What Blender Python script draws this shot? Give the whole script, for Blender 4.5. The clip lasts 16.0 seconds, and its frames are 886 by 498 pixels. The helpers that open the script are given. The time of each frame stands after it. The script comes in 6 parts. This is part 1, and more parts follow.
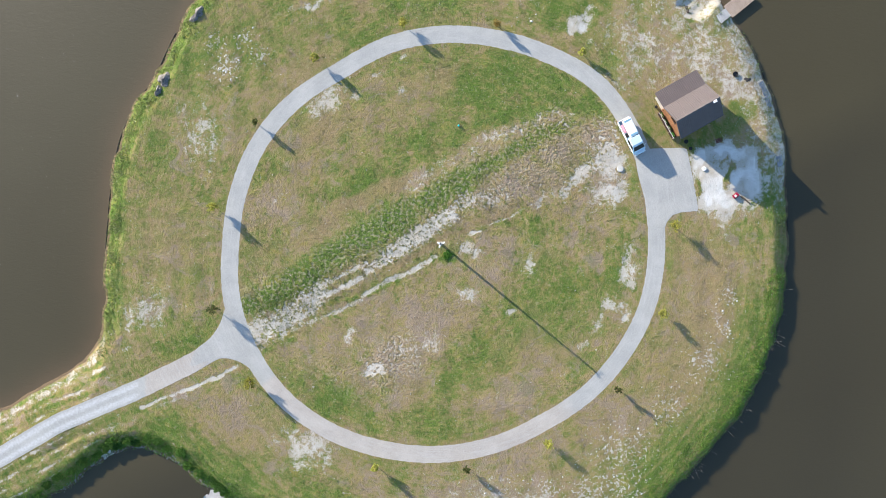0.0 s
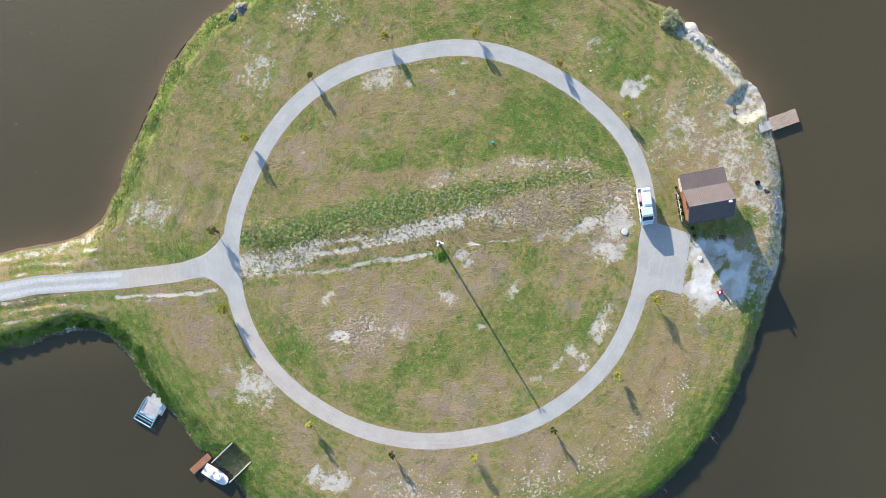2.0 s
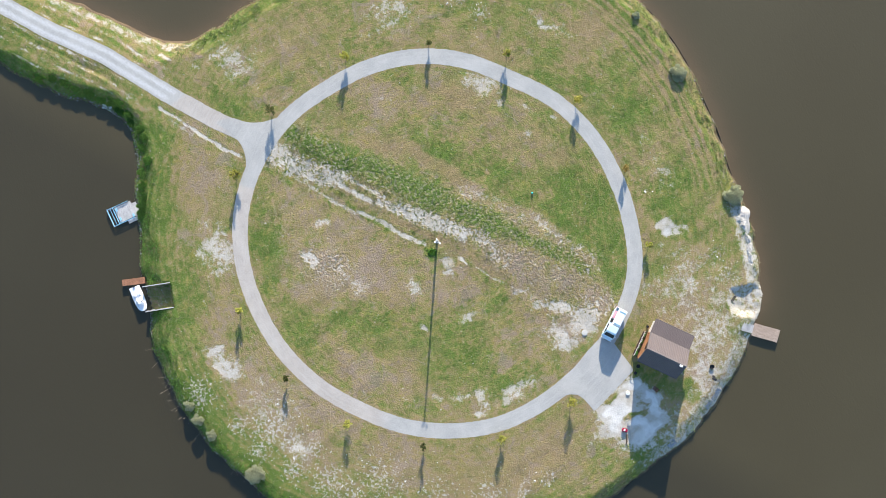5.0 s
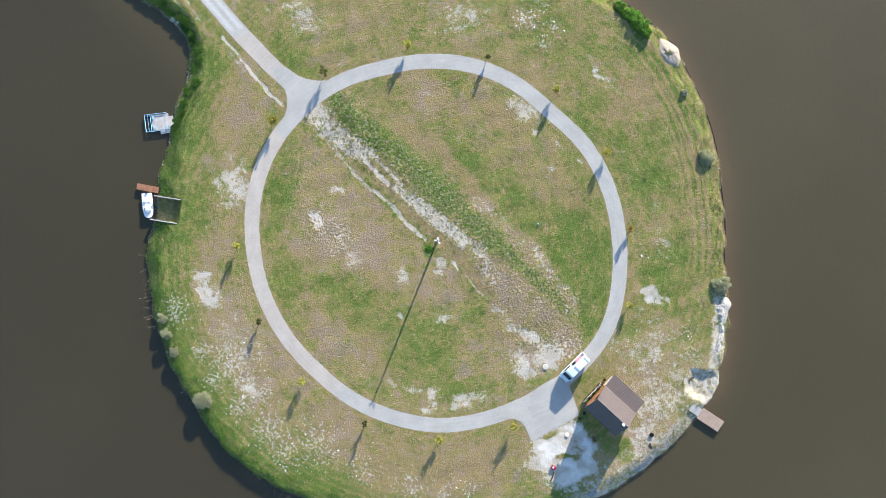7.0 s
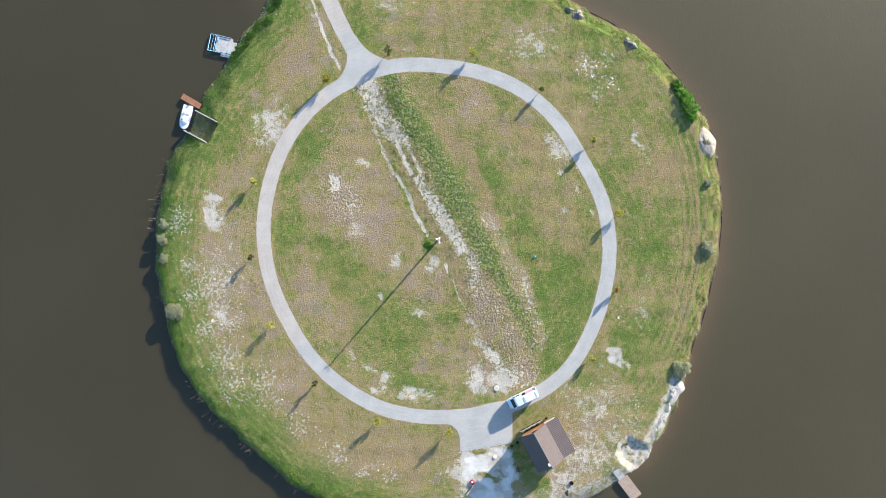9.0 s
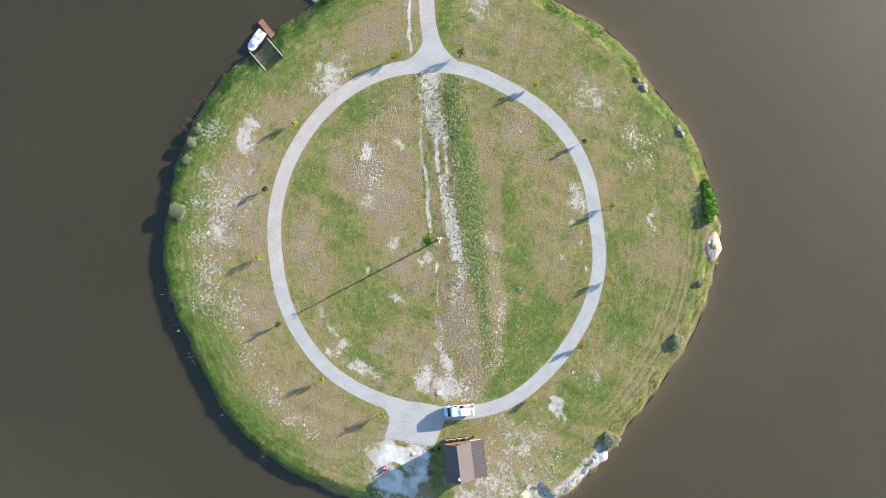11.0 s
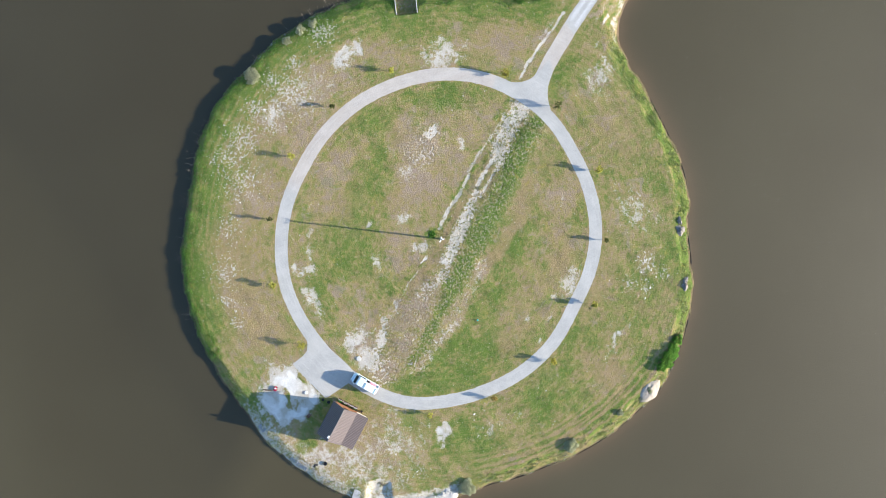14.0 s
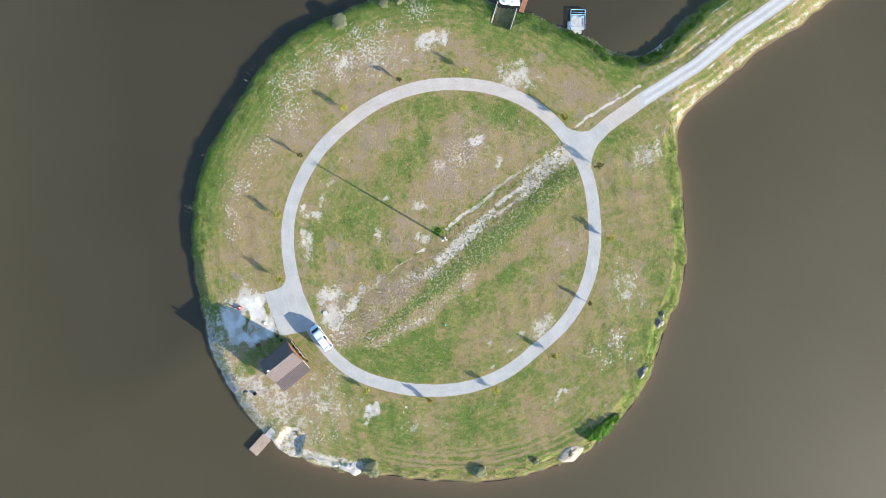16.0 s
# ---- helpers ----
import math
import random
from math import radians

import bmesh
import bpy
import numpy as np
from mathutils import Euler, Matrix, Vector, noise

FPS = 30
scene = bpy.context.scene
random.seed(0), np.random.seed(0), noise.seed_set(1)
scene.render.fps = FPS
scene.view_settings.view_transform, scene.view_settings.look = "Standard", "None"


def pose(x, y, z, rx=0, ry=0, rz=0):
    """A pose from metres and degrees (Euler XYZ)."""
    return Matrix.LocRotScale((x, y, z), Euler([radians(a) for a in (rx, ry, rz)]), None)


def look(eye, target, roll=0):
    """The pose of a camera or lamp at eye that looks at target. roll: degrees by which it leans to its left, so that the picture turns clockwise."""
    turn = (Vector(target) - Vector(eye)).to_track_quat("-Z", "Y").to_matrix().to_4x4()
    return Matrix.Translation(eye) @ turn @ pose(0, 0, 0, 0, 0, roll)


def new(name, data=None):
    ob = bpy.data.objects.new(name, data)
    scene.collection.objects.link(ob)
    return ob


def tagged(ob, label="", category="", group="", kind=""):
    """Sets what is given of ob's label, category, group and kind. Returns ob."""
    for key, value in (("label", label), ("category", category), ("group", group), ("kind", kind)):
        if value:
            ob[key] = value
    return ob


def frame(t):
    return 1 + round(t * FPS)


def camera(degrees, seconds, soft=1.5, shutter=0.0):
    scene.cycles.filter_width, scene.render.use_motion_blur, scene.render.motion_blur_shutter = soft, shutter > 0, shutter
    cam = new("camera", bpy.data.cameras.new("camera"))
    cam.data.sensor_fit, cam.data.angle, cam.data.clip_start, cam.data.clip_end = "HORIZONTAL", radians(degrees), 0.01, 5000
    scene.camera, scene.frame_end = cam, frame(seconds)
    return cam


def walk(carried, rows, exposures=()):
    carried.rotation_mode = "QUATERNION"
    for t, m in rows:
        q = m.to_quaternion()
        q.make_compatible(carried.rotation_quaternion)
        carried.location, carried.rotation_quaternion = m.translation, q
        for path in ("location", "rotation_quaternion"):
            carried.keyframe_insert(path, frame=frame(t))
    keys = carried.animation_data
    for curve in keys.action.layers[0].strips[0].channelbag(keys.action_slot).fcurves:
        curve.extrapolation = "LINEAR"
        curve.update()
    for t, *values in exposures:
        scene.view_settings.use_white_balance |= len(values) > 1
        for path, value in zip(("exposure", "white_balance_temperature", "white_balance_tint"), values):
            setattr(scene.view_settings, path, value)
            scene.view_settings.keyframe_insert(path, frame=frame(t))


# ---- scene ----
cam = camera(58.0, 16.0, 0.8)
PATH = [
    (0, -0.20, 1.38, 110.09, 0.00),
    (0.5, -0.27, 1.35, 111.38, 4.70),
    (1, -0.34, 1.32, 112.67, 9.36),
    (1.5, -0.41, 1.29, 113.96, 13.99),
    (2, -0.47, 1.26, 115.25, 19.20),
    (2.5, -0.53, 1.22, 116.54, 25.08),
    (3, -0.58, 1.18, 117.83, 31.27),
    (3.5, -0.64, 1.13, 119.12, 37.58),
    (4, -0.69, 1.07, 120.42, 43.96),
    (6.5, -0.91, 0.67, 126.97, 67.45),
    (7, -0.94, 0.57, 128.29, 72.17),
    (7.5, -0.96, 0.45, 129.62, 76.99),
    (8, -0.98, 0.34, 130.95, 81.76),
    (8.5, -0.99, 0.21, 132.28, 86.47),
    (9, -1.00, 0.09, 133.62, 91.22),
    (11.5, -0.82, -0.57, 140.34, 118.41),
    (12, -0.74, -0.69, 141.68, 124.20),
    (12.5, -0.63, -0.81, 143.02, 130.00),
    (13, -0.51, -0.91, 144.36, 135.66),
    (13.5, -0.35, -1.01, 145.69, 141.40),
    (14, -0.17, -1.08, 147.01, 147.17),
    (14.5, 0.04, -1.15, 148.32, 152.96),
    (15, 0.28, -1.19, 149.62, 158.66),
    (15.5, 0.56, -1.20, 150.91, 164.56),
    (16, 0.88, -1.19, 152.18, 170.67),
]
walk(cam, [(t, pose(x, y, z, -1.11, -0.29, yaw)) for t, x, y, z, yaw in PATH], [(0, 1.40, 5595, 10), (16, 1.58, 5595, 10)])

import functools

# ---- world, sun and exposure ----
SUN_EL, SUN_AZ = radians(15.0), radians(309.6)
TO_SUN = Vector((math.sin(SUN_AZ) * math.cos(SUN_EL), math.cos(SUN_AZ) * math.cos(SUN_EL), math.sin(SUN_EL)))
world = bpy.data.worlds.new("sky")
scene.world = world
world.use_nodes = True
wn = world.node_tree
sky = wn.nodes.new("ShaderNodeTexSky")
sky.sky_type, sky.sun_disc = "NISHITA", False
sky.sun_elevation, sky.sun_rotation = SUN_EL, SUN_AZ
sky.air_density, sky.dust_density, sky.ozone_density = 1.0, 0.6, 1.2
wn.links.new(sky.outputs["Color"], wn.nodes["Background"].inputs["Color"])
wn.nodes["Background"].inputs["Strength"].default_value = 0.105
sun = new("sun", bpy.data.lights.new("sun", "SUN"))
sun.data.energy, sun.data.angle, sun.data.color = 5.0, radians(0.5), (1.0, 0.82, 0.60)
sun.matrix_world = look(TO_SUN * 300, (0, 0, 0))
tagged(sun, "low warm afternoon sun", "sun")


# ---- materials ----
def material(name, colour, rough=0.8, metal=0.0, vary=0.0, scale=2.0, bump=0.0, bump_scale=20.0, dark=None, spec=0.3, island=0.0):
    """A principled material whose colour drifts at two scales, with fine relief."""
    m = bpy.data.materials.new(name)
    m.use_nodes = True
    nt = m.node_tree
    bs = nt.nodes["Principled BSDF"]
    bs.inputs["Roughness"].default_value, bs.inputs["Metallic"].default_value = rough, metal
    bs.inputs["Specular IOR Level"].default_value = spec
    bs.inputs["Base Color"].default_value = (*colour, 1)
    geo = nt.nodes.new("ShaderNodeNewGeometry")
    if vary:
        n1, n2, add = (nt.nodes.new(k) for k in ("ShaderNodeTexNoise", "ShaderNodeTexNoise", "ShaderNodeMath"))
        n1.inputs["Scale"].default_value, n2.inputs["Scale"].default_value = scale, scale * 7.3
        n1.inputs["Detail"].default_value = n2.inputs["Detail"].default_value = 4
        mix = nt.nodes.new("ShaderNodeMix")
        mix.data_type = "RGBA"
        low = dark or tuple(c * (1 - vary) for c in colour)
        high = tuple(min(1, c * (1 + 0.6 * vary)) for c in colour)
        mix.inputs["A"].default_value, mix.inputs["B"].default_value = (*low, 1), (*high, 1)
        for n in (n1, n2):
            nt.links.new(geo.outputs["Position"], n.inputs["Vector"])
        add.operation = "ADD"
        nt.links.new(n1.outputs["Fac"], add.inputs[0])
        nt.links.new(n2.outputs["Fac"], add.inputs[1])
        ramp = nt.nodes.new("ShaderNodeMapRange")
        ramp.inputs["From Min"].default_value, ramp.inputs["From Max"].default_value = 0.7, 1.3
        nt.links.new(add.outputs[0], ramp.inputs["Value"])
        fac = ramp.outputs["Result"]
        if island:
            info, isl = nt.nodes.new("ShaderNodeObjectInfo"), nt.nodes.new("ShaderNodeMath")
            both = nt.nodes.new("ShaderNodeMath")
            both.operation = "ADD"
            nt.links.new(info.outputs["Random"], both.inputs[0])
            nt.links.new(geo.outputs["Random Per Island"], both.inputs[1])
            isl.operation = "MULTIPLY_ADD"
            nt.links.new(both.outputs[0], isl.inputs[0])
            isl.inputs[1].default_value = island
            nt.links.new(fac, isl.inputs[2])
            sub = nt.nodes.new("ShaderNodeMath")
            sub.operation, sub.inputs[1].default_value = "SUBTRACT", island
            sub.use_clamp = True
            nt.links.new(isl.outputs[0], sub.inputs[0])
            fac = sub.outputs[0]
        nt.links.new(fac, mix.inputs["Factor"])
        nt.links.new(mix.outputs["Result"], bs.inputs["Base Color"])
    if bump:
        nb, bp = nt.nodes.new("ShaderNodeTexNoise"), nt.nodes.new("ShaderNodeBump")
        nb.inputs["Scale"].default_value, nb.inputs["Detail"].default_value = bump_scale, 5
        nt.links.new(geo.outputs["Position"], nb.inputs["Vector"])
        bp.inputs["Strength"].default_value, bp.inputs["Distance"].default_value = 0.6, bump
        nt.links.new(nb.outputs["Fac"], bp.inputs["Height"])
        nt.links.new(bp.outputs["Normal"], bs.inputs["Normal"])
    return m


class Graph:
    """Short hand for the larger node materials."""

    def __init__(self, name):
        self.m = bpy.data.materials.new(name)
        self.m.use_nodes = True
        self.nt = self.m.node_tree
        self.bs = self.nt.nodes["Principled BSDF"]
        self.pos = self.nt.nodes.new("ShaderNodeNewGeometry").outputs["Position"]

    def put(self, value, socket):
        if isinstance(value, (int, float)):
            socket.default_value = value
        elif isinstance(value, tuple):
            socket.default_value = (*value, 1) if len(value) == 3 else value
        else:
            self.nt.links.new(value, socket)

    def math(self, op, a, b=0.0, c=0.0, clamp=False):
        n = self.nt.nodes.new("ShaderNodeMath")
        n.operation, n.use_clamp = op, clamp
        for v, s in zip((a, b, c), n.inputs):
            self.put(v, s)
        return n.outputs[0]

    def noise(self, scale, detail=4.0, rough=0.55, distort=0.0, stretch=None, turn=0.0, source=None):
        n = self.nt.nodes.new("ShaderNodeTexNoise")
        n.inputs["Scale"].default_value, n.inputs["Detail"].default_value = scale, detail
        n.inputs["Roughness"].default_value, n.inputs["Distortion"].default_value = rough, distort
        src = source or self.pos
        if stretch:
            mp = self.nt.nodes.new("ShaderNodeMapping")
            mp.inputs["Scale"].default_value, mp.inputs["Rotation"].default_value = stretch, (0, 0, turn)
            self.nt.links.new(src, mp.inputs["Vector"])
            src = mp.outputs["Vector"]
        self.nt.links.new(src, n.inputs["Vector"])
        return n.outputs["Fac"]

    def polar(self, out, along):
        """Coordinates that run outward and round the middle of the place."""
        split, join = self.nt.nodes.new("ShaderNodeSeparateXYZ"), self.nt.nodes.new("ShaderNodeCombineXYZ")
        self.nt.links.new(self.pos, split.inputs[0])
        x, y = split.outputs["X"], split.outputs["Y"]
        r = self.math("SQRT", self.math("ADD", self.math("MULTIPLY", x, x), self.math("MULTIPLY", y, y)))
        self.put(self.math("MULTIPLY", r, out), join.inputs["X"])
        self.put(self.math("MULTIPLY", self.math("ARCTAN2", y, x), along), join.inputs["Y"])
        return join.outputs["Vector"]

    def step(self, value, low, high):
        n = self.nt.nodes.new("ShaderNodeMapRange")
        n.interpolation_type = "SMOOTHSTEP"
        n.inputs["From Min"].default_value, n.inputs["From Max"].default_value = low, high
        self.put(value, n.inputs["Value"])
        return n.outputs["Result"]

    def mix(self, fac, a, b, blend="MIX"):
        n = self.nt.nodes.new("ShaderNodeMix")
        n.data_type, n.blend_type = "RGBA", blend
        self.put(fac, n.inputs["Factor"])
        self.put(a, n.inputs["A"])
        self.put(b, n.inputs["B"])
        return n.outputs["Result"]

    def attr(self, name):
        n = self.nt.nodes.new("ShaderNodeAttribute")
        n.attribute_name = name
        return n.outputs["Fac"]

    def bump(self, height, distance, strength=1.0, normal=None):
        n = self.nt.nodes.new("ShaderNodeBump")
        n.inputs["Distance"].default_value, n.inputs["Strength"].default_value = distance, strength
        self.nt.links.new(height, n.inputs["Height"])
        if normal:
            self.nt.links.new(normal, n.inputs["Normal"])
        return n.outputs["Normal"]

    def done(self, colour, rough=0.9, normal=None, spec=0.2):
        self.put(colour, self.bs.inputs["Base Color"])
        self.put(rough, self.bs.inputs["Roughness"])
        self.bs.inputs["Specular IOR Level"].default_value = spec
        if normal:
            self.nt.links.new(normal, self.bs.inputs["Normal"])
        return self.m


PALE = (0.545, 0.525, 0.478)


def ground_material(name="meadow", tuft=False):
    g = Graph(name)
    off = lambda v, k: g.math("MULTIPLY", g.math("SUBTRACT", v, 0.5), k)
    mul = lambda a, b: g.math("MULTIPLY", a, b)
    add = lambda *v: functools.reduce(lambda a, b: g.math("ADD", a, b), v)
    big, mid = g.noise(0.13, 4, 0.6, 0.8), g.noise(0.42, 6, 0.66, 0.6)
    fine, grit = g.noise(2.4, 6, 0.75, 0.5), g.noise(5.2, 4, 0.8, 0.3)
    clumps = g.noise(1.15, 4, 0.68, 0.6)
    # mower and wheel marks run round the island
    mow = g.noise(1.0, 6, 0.72, 0.5, source=g.polar(1.5, 9.0))
    soft = add(off(mid, 2.2), off(mow, 1.8))
    sharp = add(off(fine, 2.4), off(grit, 2.4))
    # moisture runs from bare brown earth through straw and olive to green
    moist = add(0.515, off(big, 0.60), off(mid, 0.78), off(mow, 0.80), off(clumps, 0.80), off(fine, 0.34), off(grit, 0.16))
    moist = add(moist, mul(g.attr("lush"), 0.23), mul(g.attr("earth"), -0.19), mul(g.attr("straw"), -0.06))
    base = g.mix(g.step(moist, 0.18, 0.44), (0.282, 0.220, 0.150), (0.295, 0.230, 0.108))
    base = g.mix(g.step(moist, 0.36, 0.56), base, (0.240, 0.218, 0.080))
    base = g.mix(g.step(moist, 0.47, 0.68), base, (0.176, 0.200, 0.052))
    base = g.mix(g.step(moist, 0.60, 0.86), base, (0.112, 0.172, 0.032))
    dry = g.step(add(g.attr("straw"), mul(soft, 0.35), mul(sharp, 0.22)), 0.20, 0.95)
    base = g.mix(mul(dry, 0.72), base, g.mix(g.step(fine, 0.38, 0.64), (0.325, 0.244, 0.125), (0.265, 0.192, 0.100)))
    purple = g.noise(0.30, 6, 0.7, 0.9)
    grey = g.step(add(purple, mul(sharp, 0.08), mul(g.attr("lush"), -0.12), mul(g.attr("earth"), 0.10)), 0.54, 0.66)
    base = g.mix(mul(grey, 0.62), base, (0.310, 0.240, 0.188))
    # golden moss, single dark, dry and pale stems
    gold = g.step(add(g.noise(0.50, 6, 0.72, 0.6), mul(sharp, 0.05)), 0.55, 0.68)
    base = g.mix(mul(gold, 0.62), base, (0.285, 0.245, 0.060))
    ochre = g.step(add(g.noise(0.37, 6, 0.72, 0.8), mul(sharp, 0.05), mul(g.attr("lush"), -0.08)), 0.57, 0.70)
    base = g.mix(mul(ochre, 0.60), base, (0.330, 0.225, 0.115))
    mottle = g.noise(0.95, 5, 0.74, 0.4)
    base = g.mix(mul(g.step(mottle, 0.53, 0.70), 0.42), base, (0.105, 0.120, 0.040))
    base = g.mix(mul(g.step(g.noise(1.3, 5, 0.72, 0.4), 0.55, 0.70), 0.40), base, (0.400, 0.345, 0.205))
    base = g.mix(mul(g.step(grit, 0.54, 0.66), 0.24), base, (0.105, 0.120, 0.040))
    base = g.mix(mul(g.step(g.noise(3.7, 5, 0.8), 0.54, 0.64), 0.34), base, (0.370, 0.318, 0.190))
    base = g.mix(mul(g.step(g.noise(3.4, 3, 0.7, 0.4), 0.64, 0.70), 0.36), base, (0.42, 0.38, 0.32))
    if tuft:
        tint = g.nt.nodes.new("ShaderNodeNewGeometry").outputs["Random Per Island"]
        return g.done(g.mix(tint, g.mix(0.10, base, (0.05, 0.07, 0.015)), g.mix(0.15, base, (0.42, 0.38, 0.20))), 0.85, None, 0.1)
    # hummocks: pale dry hollows between grown tops
    lumpy = g.attr("lumpy")
    hum = g.noise(2.3, 1.2, 0.5, 0.12)
    base = g.mix(mul(mul(g.math("SUBTRACT", 1.0, g.step(hum, 0.40, 0.50)), lumpy), 0.45), base, (0.390, 0.340, 0.245))
    sandy = g.mix(g.step(g.math("ADD", mid, mul(sharp, 0.15)), 0.36, 0.66), PALE, (0.46, 0.415, 0.350))
    bare = mul(g.step(g.noise(0.5, 7, 0.76, 0.8), 0.55, 0.70), 0.46)
    clods = g.noise(0.85, 5, 0.70, 0.7)
    sand = add(g.attr("sand"), bare, mul(g.attr("earth"), 0.08), mul(g.attr("lush"), -0.10), mul(soft, 0.28), mul(sharp, 0.46), off(clods, 1.9), off(g.noise(1.9, 3, 0.6), 0.9), mul(mul(off(hum, -3.0), lumpy), 0.7))
    sand = g.step(sand, 0.40, 0.98)
    speck = g.step(add(g.noise(2.3, 4, 0.62, 0.7), mul(sharp, 0.05), mul(g.attr("marl"), 0.175)), 0.670, 0.715)
    sand = g.math("MAXIMUM", sand, mul(speck, 0.9))
    sandy = g.mix(g.step(g.attr("sand"), 1.12, 1.40), sandy, g.mix(g.step(mid, 0.36, 0.66), (0.70, 0.69, 0.66), (0.58, 0.56, 0.52)))
    colour = g.mix(mul(sand, 0.9), base, sandy)
    mud = g.step(g.math("ADD", g.attr("wet"), off(mid, 0.5)), 0.35, 0.8)
    colour = g.mix(mud, colour, (0.135, 0.100, 0.064))
    grown = add(g.math("SUBTRACT", 1.0, mul(sand, 0.6)), mul(g.attr("earth"), 0.4))
    rise = add(0.03, mul(grown, 0.09), mul(mul(lumpy, 0.42), g.math("SUBTRACT", 1.0, mul(sand, 0.75))))
    normal = g.bump(mul(hum, rise), 0.24, 1.0)
    normal = g.bump(mul(g.noise(4.6, 1.5, 0.5, 0.1), grown), 0.060, 1.0, normal)
    normal = g.bump(mul(add(off(g.noise(9.0, 2.0, 0.6), 1.0), off(fine, 0.4)), grown), 0.05, 1.0, normal)
    return g.done(colour, 0.95, normal, 0.1)


def gravel_material():
    g = Graph("gravel")
    mid, fine, grit = g.noise(0.35, 5, 0.6), g.noise(3.0, 5, 0.7), g.noise(11.0, 4, 0.85)
    worn = g.noise(1.0, 5, 0.65, 0.4, source=g.polar(3.4, 7.0))
    cold = g.mix(g.step(mid, 0.35, 0.68), (0.372, 0.370, 0.352), (0.445, 0.440, 0.415))
    warm = g.mix(g.step(mid, 0.35, 0.68), (0.415, 0.370, 0.325), (0.490, 0.448, 0.395))
    colour = g.mix(g.step(g.math("ADD", g.attr("warm"), g.math("MULTIPLY", g.math("SUBTRACT", fine, 0.5), 0.5)), 0.3, 0.7), cold, warm)
    colour = g.mix(g.math("MULTIPLY", g.step(worn, 0.48, 0.64), 0.30), colour, (0.54, 0.53, 0.505))
    colour = g.mix(g.math("MULTIPLY", g.step(g.noise(1.6, 5, 0.7, 0.5), 0.54, 0.68), 0.28), colour, (0.29, 0.280, 0.258))
    colour = g.mix(g.math("MULTIPLY", g.step(grit, 0.46, 0.66), 0.46), colour, (0.25, 0.246, 0.232))
    colour = g.mix(g.math("MULTIPLY", g.step(g.noise(8.0, 4, 0.85), 0.50, 0.66), 0.55), colour, (0.54, 0.535, 0.51))
    colour = g.mix(g.math("MULTIPLY", g.step(g.math("ADD", g.attr("rut"), g.math("MULTIPLY", g.math("SUBTRACT", fine, 0.5), 2.2)), 0.15, 1.2), 0.75), colour, (0.60, 0.61, 0.615))
    # grit spilled on and grass creeping over the edges
    colour = g.mix(g.math("MULTIPLY", g.step(g.math("ADD", g.attr("rim"), g.math("MULTIPLY", g.math("SUBTRACT", fine, 0.5), 1.6)), 0.72, 1.1), 0.75), colour, (0.27, 0.245, 0.15))
    normal = g.bump(g.math("ADD", g.noise(5.0, 4, 0.7), g.math("MULTIPLY", grit, 0.5)), 0.022, 0.8)
    return g.done(colour, 0.95, normal, 0.15)


def water_material():
    g = Graph("murky_water")
    big = g.noise(0.03, 3, 0.5)
    deep = g.mix(g.step(big, 0.3, 0.7), (0.056, 0.046, 0.020), (0.064, 0.054, 0.025))
    deep = g.mix(g.math("MULTIPLY", g.attr("pond"), 0.45), deep, (0.017, 0.0145, 0.007))
    colour = g.mix(g.attr("shallow"), deep, (0.130, 0.088, 0.046))
    wave = g.noise(1.3, 4, 0.6, 0.6, (1.0, 2.2, 1.0), 0.9)
    normal = g.bump(wave, 0.05, 0.35)
    normal = g.bump(g.noise(5.0, 3, 0.6, 0.4, (1.0, 2.0, 1.0), 0.7), 0.02, 0.4, normal)
    m = g.done(colour, 0.47, normal, 0.65)
    g.bs.inputs["IOR"].default_value = 1.40
    return m


def grass_material(name, pairs):
    """Blades whose tint follows the meadow's zones and differs from tuft to tuft."""
    g = Graph(name)
    geo = g.nt.nodes.new("ShaderNodeNewGeometry").outputs["Random Per Island"]
    base = g.mix(geo, *pairs[0])
    for zone, (a, b) in zip(("straw", "lush"), pairs[1:]):
        base = g.mix(g.attr(zone), base, g.mix(geo, a, b))
    return g.done(base, 0.8, None, 0.15)


